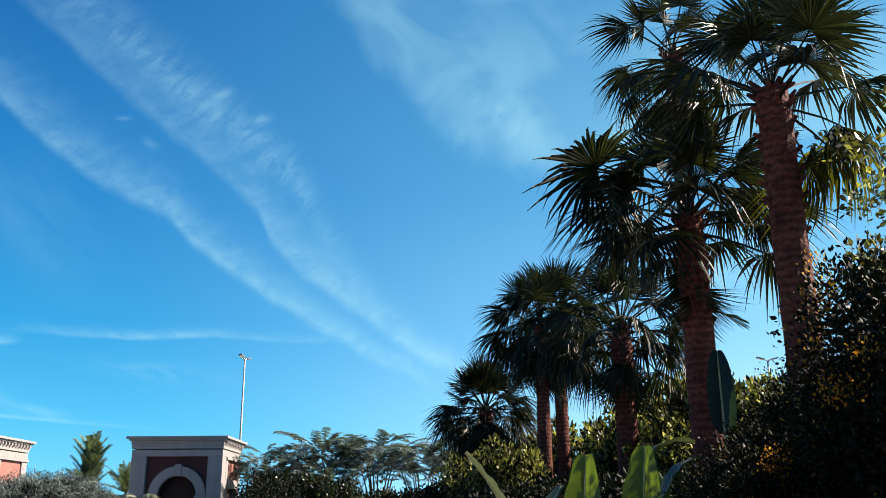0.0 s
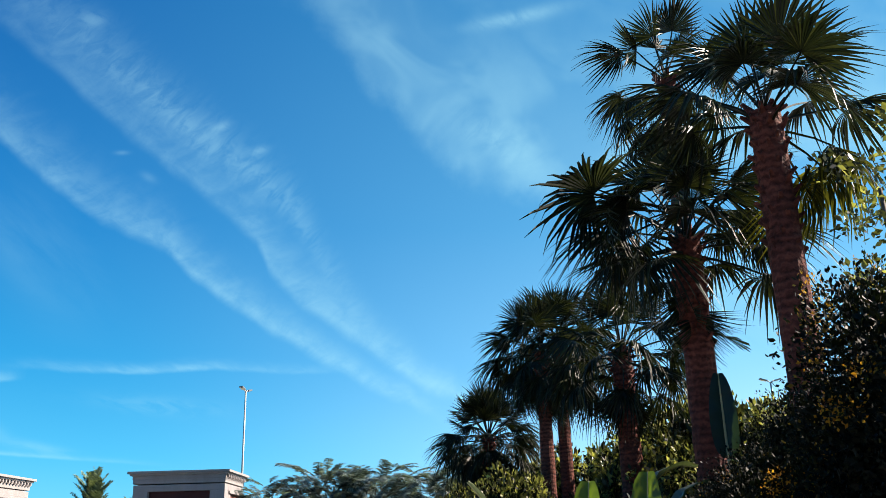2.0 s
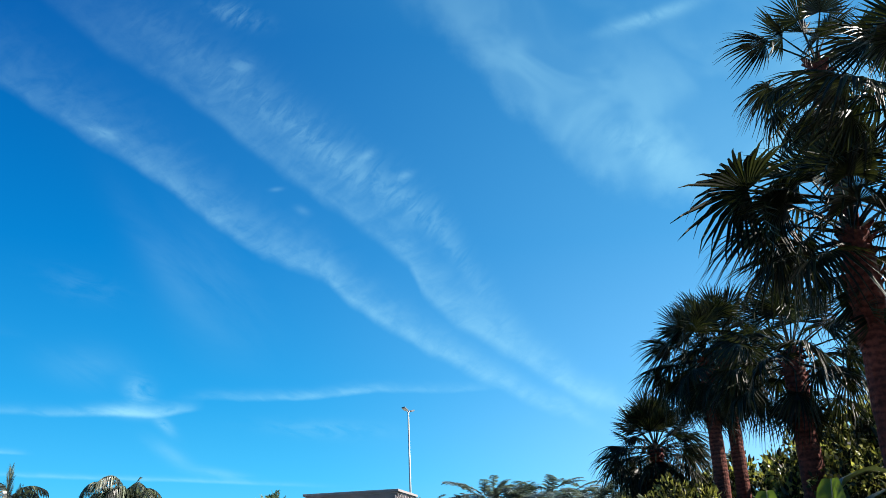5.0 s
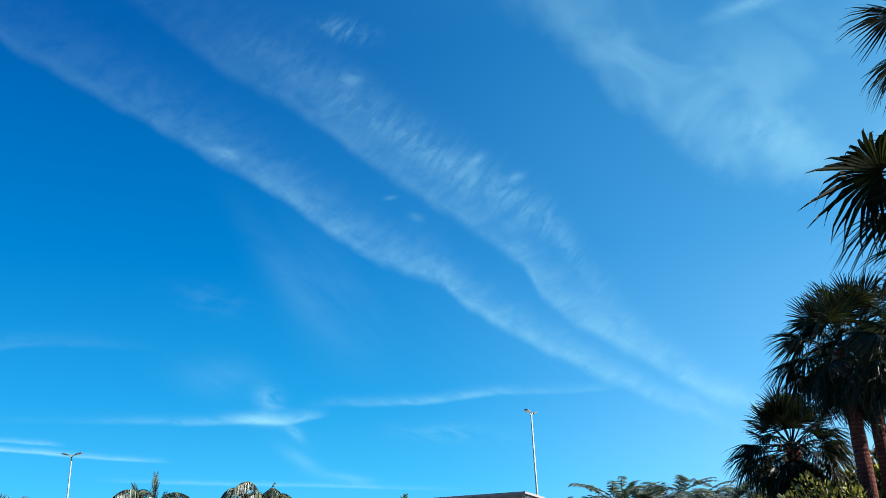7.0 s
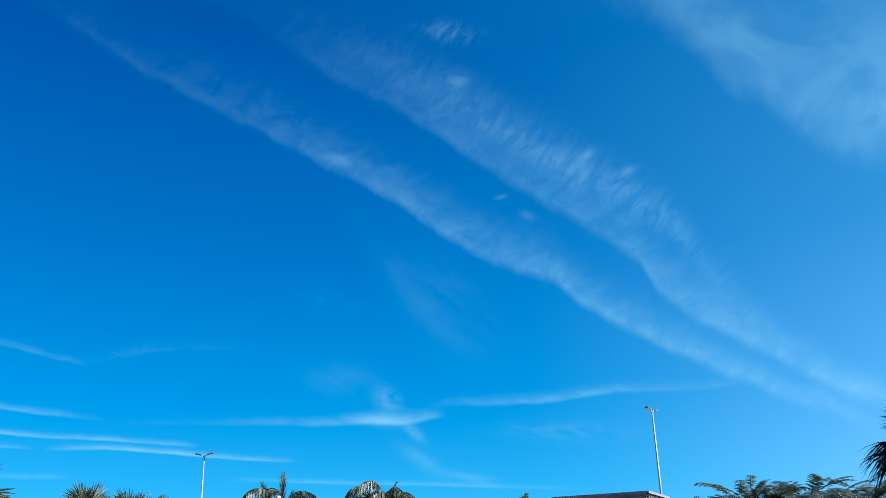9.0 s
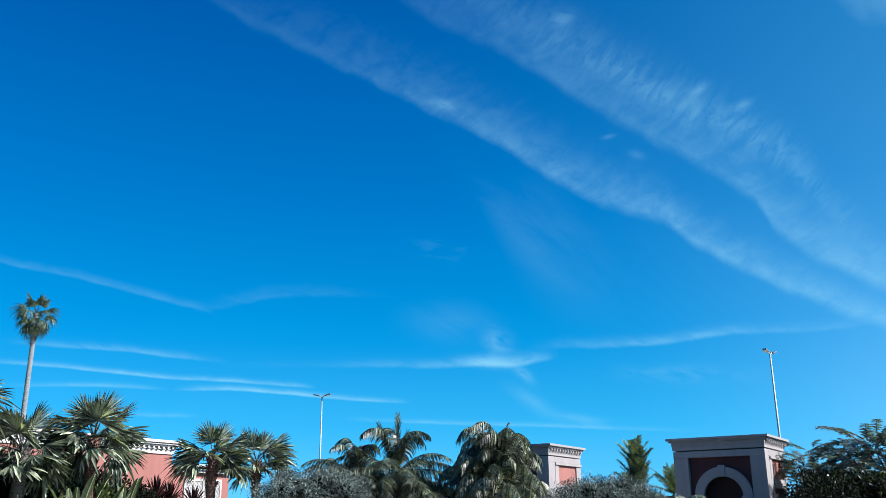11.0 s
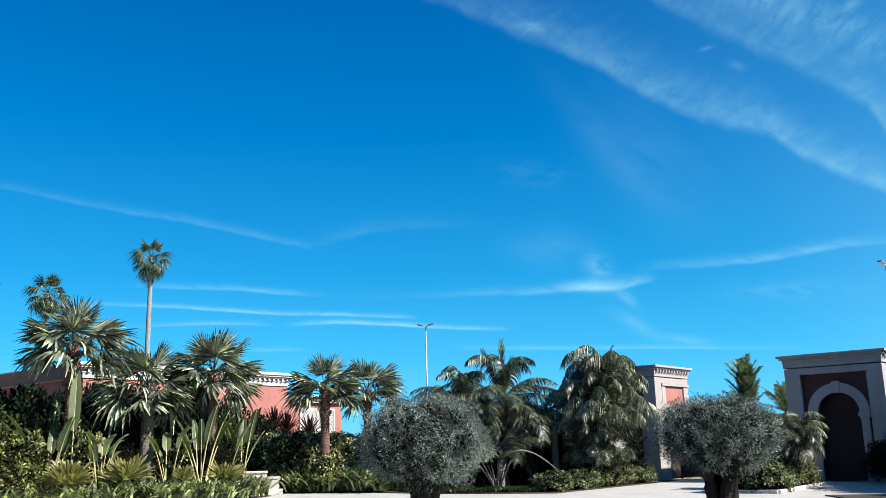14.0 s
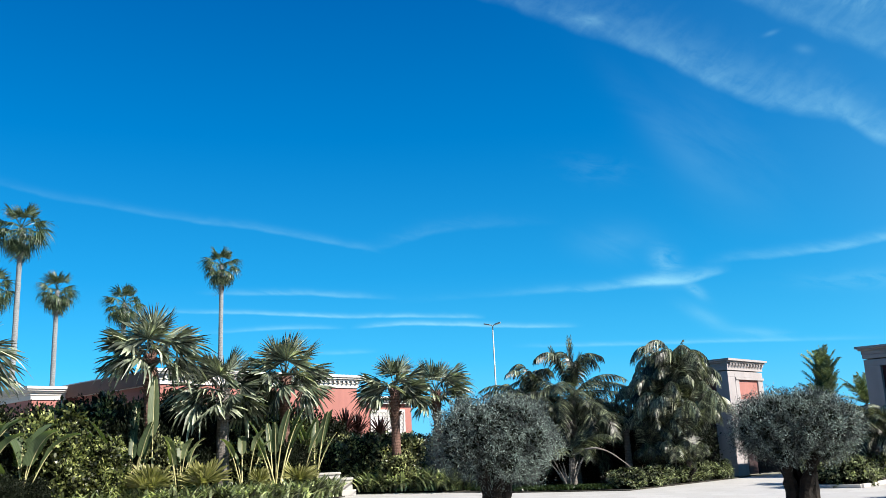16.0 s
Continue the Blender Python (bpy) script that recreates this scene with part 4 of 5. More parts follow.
    part("side_door", bm, DOOR_WOOD, p, "door in the side recess with shade in its dark colour")
    bm = bmesh.new()
    block(bm, 0.0, 0.29, 0.605, d, 0, h - 0.5)
    part("side_wall", bm, STONE, p)
    cornice(p, 0, w, 0, d, h, 0.2, 0.46, front=False, mat=CORNICE, plain=True)
    bm = bmesh.new()
    block(bm, 0.1, w - 0.1, 0.1, d - 0.1, h - 0.02, h + 0.02)
    part("roof", bm, ROOF, p)
    return p


# ---- ground ----
def sheet(name, pts, z, mat, label, low=None):
    """A flat piece of ground, given its outline; with low it is a slab down to that height."""
    bm = bmesh.new()
    f = bm.faces.new([bm.verts.new((x, y, z)) for x, y in pts])
    if low is not None:
        r = bmesh.ops.extrude_face_region(bm, geom=[f])
        for v in r["geom"]:
            if isinstance(v, bmesh.types.BMVert):
                v.co.z = low
    ob = put(name, from_bm(name, bm, mat), None, None, label)
    return tagged(ob, kind="structure")


sheet("ground", [(-2200, -2200), (2200, -2200), (2200, 2200), (-2200, 2200)], -0.08, EARTH, "dry sandy ground that reaches the horizon")
sheet("pavement", [(-46, -30), (24, -30), (24, 33.9), (-46, 33.9)], 0.0, PAVING, "pale stone paving of a wide forecourt", -0.07)
sheet("driveway", [(-16.4, 33.91), (-12.0, 33.91), (-12.0, 60), (-16.4, 60)], -0.01, PAVING, "pale stone drive through the gateway", -0.075)


def bed(name, pts, label, kerbs=False, rise=0.13):
    sheet(name, pts, 0.03, SOIL, label, 0.004)
    n = len(pts)
    for i in range(n if kerbs else 0):
        a, b = Vector((*pts[i], 0)), Vector((*pts[(i + 1) % n], 0))
        d = b - a
        pieces = max(1, round(d.length / 1.0))
        bm = bmesh.new()
        ln = d.length / pieces
        block(bm, 0.004, ln - 0.004, -0.07, 0.07, 0.003, rise, 0.012)
        me = from_bm("kerb", bm, WHITE)
        ang = math.degrees(math.atan2(d.y, d.x))
        for k in range(pieces):
            c = a + d * (k / pieces)
            tagged(put("kerb", me, None, pose(c.x, c.y, 0, 0, 0, ang), "pale stone kerb round a planting bed"), kind="structure")


bed("planting_bed", [(-28, 7), (-26.3, 11.7), (-24.9, 15.5), (-24.6, 18.1), (-26, 21.1), (-32.9, 21.1), (-32.9, 7)], "planting bed with dark soil before the house")
bed("planting_bed", [(-32.9, 22.6), (-26.9, 22.6), (-24.6, 23.7), (-20.2, 23.7), (-16.4, 25.0), (-16.4, 33.5), (-32.9, 33.5)], "planting bed with dark soil beside the gateway")
bed("planting_bed", [(-11.6, 26.4), (-9.75, 26.5), (-9.98, 31.2), (-11.6, 31.2)], "small planting bed before the gate pavilion", True, 0.1)
bed("planting_bed", [(-8.2, 25.7), (-6.4, 23.4), (-3.1, 19.4), (-0.4, 11), (0.9, 6), (1.5, 1), (2.4, -5), (17, -5), (17, 33.5), (-6.2, 33.5), (-6.4, 26.9)], "long planting bed under a row of palms")


def planter_ring(x, y, r):
    """Square kerb of pale stone with pebbles round an olive trunk."""
    t = thing("tree_surround", "low pale stone kerb with pebbles round an olive trunk", "tree surround", pose(x, y, 0), "olive surrounds")
    for i in range(4):
        bm = bmesh.new()
        block(bm, -r, r - 0.12, -r, -r + 0.12, 0.003, 0.1, 0.012)
        put("kerb", from_bm("kerb", bm, STONE), t, Matrix.Rotation(math.pi / 2 * i, 4, "Z"))
    parts = []
    for _ in range(260):
        px, py, s = rng.uniform(-r + 0.15, r - 0.15), rng.uniform(-r + 0.15, r - 0.15), rng.uniform(0.03, 0.07)
        parts.append(tube([Vector((px, py, 0.004)), Vector((px + 0.01, py, s * 0.6)), Vector((px, py + 0.01, s))], [s, s * 1.1, s * 0.4], 5))
    tagged(put("pebbles", mesh_of("pebbles", *join(parts), PEBBLE), t), "loose grey and white pebbles", kind="stuff")


# unseen plain wall added behind the viewer to cut sky light on near shrubs
bm = bmesh.new()
block(bm, -40, 24, -8.3, -8.0, 0.003, 8.5)
tagged(put("wall_south", from_bm("wall_south", bm, RED), None, None, "unseen dark red wall added behind the viewer to block skylight"), kind="structure")

# ---- gate pavilions and gate ----
gate_pavilion("pale stone gate pavilion with red panels and an arched door", -11.88, -8.42, 34.25, 37.3, 4.6, "gate pavilions")
gate_pavilion("stone gate pavilion with a sunlit salmon side panel", -20.3, -17.15, 34.0, 37.15, 4.68, "gate pavilions")


def gate():
    g = thing("driveway_gate", "dark metal driveway gate, closed, between two pavilions", "gate", pose(-17.05, 35.6, 0))
    for k in range(2):
        bm = bmesh.new()
        x0 = 0.0 + k * 2.72
        block(bm, x0, x0 + 2.69, -0.03, 0.03, 0.08, 0.2)
        block(bm, x0, x0 + 2.69, -0.03, 0.03, 2.4, 2.5)
        for e in (x0, x0 + 2.63):
            block(bm, e, e + 0.06, -0.031, 0.031, 0.0, 2.55)
        block(bm, x0 + 0.06, x0 + 2.63, 0.015, 0.022, 0.2, 2.4)
        leaf = part("gate_leaf", bm, GATE_METAL, g)
        slat = bmesh.new()
        block(slat, -0.055, 0.055, -0.012, 0.012, 0.2, 2.4)
        me = from_bm("slat", slat, GATE_METAL)
        for i in range(18):
            put("slat", me, leaf, Matrix.Translation((x0 + 0.13 + i * 0.143, 0, 0)))


gate()


# ---- house ----
def house():
    X, YA, YB, H = -33.3, 17.6, 27.9, 5.18
    h = thing("house", "single-storey house with salmon walls and a white cornice", "house", pose(0, 0, 0))
    bm = bmesh.new()
    block(bm, X - 12, X, YA, YB, 0, H - 0.05)
    part("wall", bm, PINK, h, "salmon rendered wall")
    bm = bmesh.new()
    block(bm, X - 12.4, X - 0.02, YB + 0.001, 31.5, 0, 4.15)
    part("wing_wall", bm, PINK, h, "lower salmon rendered wing")
    bm = bmesh.new()
    block(bm, X - 26, X - 8.2, YA - 1.9, YA - 0.001, 0, H - 0.35)
    part("rear_wall", bm, PINK, h)
    cornice(h, X - 12, X, YA, YB, H, 0.36, 0.6)
    cornice(h, X - 26, X - 8.2, YA - 1.9, YA - 0.4, H - 0.1, 0.34, 0.6, dent=False)
    bm = bmesh.new()
    for z0, z1, d in ((3.84, 3.95, 0.1), (3.95, 4.05, 0.2), (4.05, 4.2, 0.3)):
        block(bm, X - 12.2, X + 0.1 + d, YB + 0.37, 31.5 + d, z0, z1, 0.012)
    part("wing_cornice", bm, WHITE, h, "low white cornice of the wing")
    bm = bmesh.new()
    block(bm, X - 8.1, X + 0.2, YA - 0.41, YA - 0.365, H - 0.62, H - 0.06)
    part("fascia", bm, BROWN, h, "brown fascia board under the roof edge")
    bm = bmesh.new()
    block(bm, X - 11.8, X - 0.3, YA + 0.2, YB - 0.2, H - 0.01, H + 0.03)
    part("roof", bm, ROOF, h)
    # lattice window in the wing
    wx, y0, y1, z0, z1 = X - 0.02, 28.8, 30.9, 1.5, 3.45
    win = put("window", mesh_of("window", [(wx + 0.004, y0, z0), (wx + 0.004, y1, z0), (wx + 0.004, y1, z1), (wx + 0.004, y0, z1)], [(0, 1, 2, 3)],
                                material("window_pane", lambda t: surface(t, (0.3, 0.29, 0.3), 0.35))), h, None, "white lattice-screened window")
    bm = bmesh.new()
    for a, b, c, d in ((y0 - 0.1, y1 + 0.1, z1, z1 + 0.12), (y0 - 0.1, y1 + 0.1, z0 - 0.12, z0), (y0 - 0.1, y0, z0, z1), (y1, y1 + 0.1, z0, z1), ((y0 + y1) / 2 - 0.05, (y0 + y1) / 2 + 0.05, z0, z1)):
        block(bm, wx - 0.01, wx + 0.07, a, b, c, d, 0.008)
    part("frame", bm, WHITE, win)
    bm = bmesh.new()
    for half in (0, 1):
        ya = y0 + half * ((y1 - y0) / 2 + 0.05)
        yb = ya + (y1 - y0) / 2 - 0.05
        n = 5
        for i in range(n):
            for k in range(9):
                cy, cz = ya + (yb - ya) * (i + 0.5) / n, z0 + (z1 - z0) * (k + 0.5) / 9
                r = bmesh.ops.create_circle(bm, segments=10, radius=0.105, cap_ends=False)
                inner = bmesh.ops.extrude_edge_only(bm, edges=list({e for v in r["verts"] for e in v.link_edges}))
                vs = [v for v in inner["geom"] if isinstance(v, bmesh.types.BMVert)]
                for v in vs:
                    v.co *= 0.62
                for v in r["verts"] + vs:
                    v.co = Vector((wx + 0.04, cy + v.co.x, cz + v.co.y))
    part("lattice", bm, WHITE, win, "white ornamental lattice")
    return h


house()


def garden_steps():
    s = thing("planter_wall", "low white stepped wall at the edge of the bed", "garden wall", pose(-27.3, 21.6, 0, 0, 0, 50.7))
    for nm, a, b, c, d, e, f in (("upper_block", -0.75, 0.25, 0, 0.7, 0.0, 0.78), ("lower_block", 0.255, 0.72, 0, 0.8, 0.0, 0.56), ("plinth", -0.8, 0.85, -0.35, -0.005, 0.0, 0.2)):
        bm = bmesh.new()
        block(bm, a, b, c, d, e, f, 0.02)
        if f > 0.5:
            block(bm, a - 0.04, b + 0.04, c - 0.04, d + 0.04, f, f + 0.07, 0.015)
        part(nm, bm, WHITE, s)


garden_steps()


# ---- street lamps ----
def street_lamp(x, y, top, turn, label):
    l = thing("street_lamp", label, "street lamp", pose(x, y, 0, 0, 0, turn), "street lamps")
    pts = [Vector((0, 0, -0.05 + top * s)) for s in (0, 0.02, 0.021, 0.5, 1.0)]
    put("pole", mesh_of("pole", *tube(pts, [0.13, 0.13, 0.08, 0.068, 0.048], 12), POLE, True), l)
    for sgn in (-1, 1):
        arm = [Vector((0, 0, top - 0.15)), Vector((sgn * 0.12, 0, top - 0.02)), Vector((sgn * 0.26, 0, top + 0.04))]
        put("arm", mesh_of("arm", *tube(arm, [0.05, 0.045, 0.04], 8), POLE, True), l)
        bm = bmesh.new()
        block(bm, -0.24, 0.24, -0.12, 0.12, -0.045, 0.045, 0.025)
        head = put("lamp_head", from_bm("lamp_head", bm, LAMP_HEAD), l, pose(sgn * 0.47, 0, top + 0.08, 0, -sgn * 14, 0), "grey flat lamp head")
        bm = bmesh.new()
        block(bm, -0.19, 0.19, -0.09, 0.09, -0.058, -0.046, 0.004)
        part("lens", bm, GLASS_COVER, head)


street_lamp(-12.21, 53.63, 10.95, 78, "tall galvanised street lamp with two heads behind a pavilion")
street_lamp(-46.01, 52.76, 10.98, 20, "tall galvanised street lamp with two heads beyond the palms")
street_lamp(20.74, 56.3, 11.1, 5, "distant street lamp with two heads behind the shrubs")

# ---- fan palms of the dark row ----
ROW = "fan palms in a row"
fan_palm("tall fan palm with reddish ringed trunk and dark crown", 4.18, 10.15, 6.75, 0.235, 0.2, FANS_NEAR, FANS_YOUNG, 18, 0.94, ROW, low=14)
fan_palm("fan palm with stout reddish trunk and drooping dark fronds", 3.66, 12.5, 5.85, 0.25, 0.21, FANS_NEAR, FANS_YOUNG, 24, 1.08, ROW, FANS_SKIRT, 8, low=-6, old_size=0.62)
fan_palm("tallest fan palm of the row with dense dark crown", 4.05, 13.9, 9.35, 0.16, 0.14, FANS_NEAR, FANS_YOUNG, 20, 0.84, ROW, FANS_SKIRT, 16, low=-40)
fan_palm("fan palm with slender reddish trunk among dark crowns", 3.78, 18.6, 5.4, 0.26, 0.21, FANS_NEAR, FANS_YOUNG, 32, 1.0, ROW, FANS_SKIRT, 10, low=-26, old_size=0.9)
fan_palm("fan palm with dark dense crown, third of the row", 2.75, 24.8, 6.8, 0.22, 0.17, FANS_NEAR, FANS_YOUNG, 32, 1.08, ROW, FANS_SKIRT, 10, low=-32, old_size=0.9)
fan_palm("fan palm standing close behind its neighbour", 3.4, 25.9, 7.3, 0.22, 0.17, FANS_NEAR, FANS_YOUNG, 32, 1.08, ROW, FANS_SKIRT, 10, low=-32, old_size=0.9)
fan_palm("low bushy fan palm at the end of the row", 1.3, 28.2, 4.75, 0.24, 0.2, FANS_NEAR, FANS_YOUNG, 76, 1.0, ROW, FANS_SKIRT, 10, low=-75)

for name, spots in (("fan_palm", ((-88, -26, 0.85), (-70, -44, 0.85), (-105, -8, 0.88))), ("fan_palm.001", ((-92, 4, 0.8), (-60, 0, 0.8), (-75, 16, 0.78), (84, -14, 0.92), (112, -30, 0.85), (60, -34, 0.8), (100, 14, 1.4), (112, -2, 1.12)))):
    crown_palm = bpy.data.objects[name]
    crown_top = (0, 0, 6.5 if name == "fan_palm" else 6.3)
    for k, (az, rise, q) in enumerate(spots):
        put("frond", FANS_BACKLIT[k] if name == "fan_palm" else FANS_NEAR[(k + 4) % 6], crown_palm, aim(Vector(crown_top), az, rise, q, 10 * k - 10))
side_palm = bpy.data.objects["fan_palm.001"]
put("frond", FANS_SIDE[0], side_palm, Matrix.Translation((0.17, -0.12, 4.42)) @ aim(Vector((0, 0, 0)), -84, -14, 1.0, 50), "bent fan leaf lit from behind")

# ---- sunlit palms before the house ----
FRONT = "fan palms before the house"
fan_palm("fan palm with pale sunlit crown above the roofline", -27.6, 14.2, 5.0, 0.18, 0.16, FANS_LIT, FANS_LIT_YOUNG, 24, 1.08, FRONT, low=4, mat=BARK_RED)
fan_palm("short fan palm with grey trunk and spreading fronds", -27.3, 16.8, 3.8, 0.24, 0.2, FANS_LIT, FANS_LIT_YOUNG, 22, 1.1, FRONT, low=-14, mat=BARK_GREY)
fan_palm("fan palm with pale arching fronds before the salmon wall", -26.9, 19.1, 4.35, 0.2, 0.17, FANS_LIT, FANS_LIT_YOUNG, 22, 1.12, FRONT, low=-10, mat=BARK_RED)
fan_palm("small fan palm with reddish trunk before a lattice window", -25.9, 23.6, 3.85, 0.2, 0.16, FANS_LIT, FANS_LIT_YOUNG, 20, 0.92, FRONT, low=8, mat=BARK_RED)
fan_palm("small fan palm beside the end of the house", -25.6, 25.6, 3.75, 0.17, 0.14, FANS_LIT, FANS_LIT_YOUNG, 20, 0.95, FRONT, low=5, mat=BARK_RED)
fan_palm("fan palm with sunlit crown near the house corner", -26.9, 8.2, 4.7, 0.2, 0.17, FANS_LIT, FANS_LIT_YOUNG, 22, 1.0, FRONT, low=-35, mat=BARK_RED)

# ---- tall slender palms beyond the roof ----
FAR = "tall slender palms beyond the house"
for x, y, z, s in ((-51.15, 31.3, 14.2, 0.75), (-51.8, 18.5, 15.0, 0.9), (-55.7, 22.3, 12.3, 0.7), (-54.1, 26.0, 11.6, 0.72), (-52.4, 17.4, 11.4, 0.75)):
    fan_palm("tall slender palm with shaggy crown and pale trunk", x, y, z, 0.19, 0.13, FANS_MID, FANS_MID_YOUNG, 32, s * 1.12, FAR, FANS_OLD, 1, low=-58, mat=BARK_TALL, boots=False, name="tall_palm")

# ---- feather palms beside the gateway ----
FEATHERS = "feather palms beside the gateway"
feather_palm("feather palm with upright spear and arching fronds", -20.4, 27.7, 3.25, COCO, 30, 1.05, -45, 50, FEATHERS, PLUME, 5, spear=True)
feather_palm("feather palm with ragged curved fronds", -21.7, 26.8, 3.2, COCO, 22, 0.86, -45, 50, FEATHERS, PLUME, 7)
feather_palm("feather palm with ragged drooping fronds", -23.2, 27.4, 2.5, COCO, 18, 0.85, -35, 60, FEATHERS, PLUME, 5)
feather_palm("low feather palm with a pale dry arching frond", -19.5, 26.2, 1.05, COCO, 10, 0.8, 15, 70, FEATHERS, fallen=30)
feather_palm("bushy feather palm among its neighbours", -20.9, 28.6, 2.1, COCO, 22, 1.0, -30, 60, FEATHERS)
feather_palm("low feather palm with dry hanging fronds", -18.7, 28.6, 2.0, COCO, 10, 0.9, 10, 60, FEATHERS, dry=2)
palm_clump("dense weeping palm clump with long hanging leaflets", -17.05, 29.4,
           [(-0.1, 0, 3.2), (-0.35, 0.3, 2.9), (0.3, -0.2, 2.75), (-0.2, -0.4, 2.3), (0.45, 0.3, 2.35), (-0.45, -0.2, 1.9), (0.2, -0.5, 1.3), (0.55, -0.3, 1.2), (-0.4, -0.5, 0.9), (0.65, 0.0, 1.4),
            (-0.4, -0.9, 0.5, 0.5), (0.4, -1.0, 0.4, 0.55), (0.9, -0.6, 0.5, 0.5), (-0.9, -0.4, 0.5, 0.5)], CURTAIN, 9, 0.745, FEATHERS, 60, 90, STIFF, 1)
feather_palm("small arching palm before the pavilion door", -10.2, 29.3, 1.7, WEEP, 44, 0.52, -30, 80, FEATHERS)
palm_clump("bushy foxtail palm with a narrow upright plume", -15.3, 39.1, [(0, 0, 3.7), (0.05, 0, 3.3), (0, 0.05, 2.9), (-0.05, 0, 2.5)], FOX, 22, 0.8, FEATHERS, 42, 90)
feather_palm("small foxtail palm behind a pavilion", -13.2, 37.8, 2.6, FOX, 12, 0.75, 10, 75, FEATHERS, name="foxtail_palm")


# ---- olive trees ----
def offshoots(x, y):
    """Pale bare leaf stalks that spread from the foot of a palm."""
    t = thing("palm_offshoots", "pale bare leaf stalks spreading from a palm foot", "palm stalks", pose(x, y, 0.03))
    for k in range(9):
        a, lean = k * 0.698, rng.uniform(0.12, 0.5)
        d = Vector((math.cos(a) * lean, math.sin(a) * lean, 1.0))
        ln = rng.uniform(0.8, 1.25)
        pts = [d * ln * s + Vector((math.cos(a), math.sin(a), 0)) * (0.08 + 0.15 * s * s) for s in (0, 0.4, 0.75, 1.0)]
        put("stalk", mesh_of("stalk", *tube(pts, [0.05, 0.035, 0.024, 0.012], 6), BARK_PALE, True), t)


offshoots(-19.5, 25.95)


def olive(x, y, seed, label, wide, tall, mid):
    r, nr = random.Random(seed), np.random.default_rng(seed)
    o = thing("olive_tree", label, "olive tree", pose(x, y, 0), "clipped olive trees")
    parts = []
    for k in range(5):
        a = k * 1.256 + r.uniform(-0.3, 0.3)
        pts, rad = [], []
        for i in range(9):
            s = i / 8
            off = 0.22 + 0.75 * max(0, s - 0.35) ** 1.3
            pts.append(Vector((math.cos(a + 1.2 * s) * off + r.uniform(-0.03, 0.03), math.sin(a + 1.2 * s) * off + r.uniform(-0.03, 0.03), 1.45 * s)))
            rad.append((0.17 - 0.1 * s) * r.uniform(0.85, 1.2))
        parts.append(tube(pts, rad, 9))
        for j in range(3):
            p = pts[-1]
            e = p + Vector((math.cos(a + j - 1) * 0.6, math.sin(a + j - 1) * 0.6, r.uniform(0.1, 0.55)))
            parts.append(tube([pts[-2], p.lerp(e, 0.5) + Vector((0, 0, 0.08)), e], [0.07, 0.045, 0.015], 6))
    put("trunk", mesh_of("trunk", *join(parts), BARK_OLIVE), o, None, "gnarled twisted trunk with shade in its dark bark")
    lumps = [((0, 0, mid), (1.3 * wide, 1.3 * wide, 0.9 * tall))]
    for k in range(44):
        a, e = k * 2.399, math.asin(-0.8 + 1.76 * (k + 0.5) / 44)
        c = (math.cos(a) * math.cos(e) * 1.24 * wide, math.sin(a) * math.cos(e) * 1.24 * wide, mid + math.sin(e) * 0.84 * tall)
        q = r.uniform(0.2, 0.4)
        lumps.append((c, (q, q, q * 0.9)))
    v, f = leaf_cloud(nr, lumps, 95000, 0.0125, 4.6, 0.4, 0.35)
    # inner leaves coloured near-black to stand for the crown's own shade
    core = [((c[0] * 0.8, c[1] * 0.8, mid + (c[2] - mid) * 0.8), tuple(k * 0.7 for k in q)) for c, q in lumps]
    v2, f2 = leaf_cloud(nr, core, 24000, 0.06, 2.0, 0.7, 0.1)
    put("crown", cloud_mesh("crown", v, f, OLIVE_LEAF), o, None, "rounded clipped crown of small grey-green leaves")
    put("inner_foliage", cloud_mesh("inner_foliage", v2, f2, SHADE_LEAF), o, None, "inner leaves with shade in their dark colour")


olive(-13.95, 15.7, 3, "clipped olive tree with a round grey-green crown, sunlit", 1.05, 1.09, 1.69)
olive(-8.5, 19.55, 5, "clipped olive tree with a round crown before the gateway", 0.9, 0.82, 1.7)
planter_ring(-13.95, 15.7, 0.85)
planter_ring(-8.5, 19.55, 1.3)


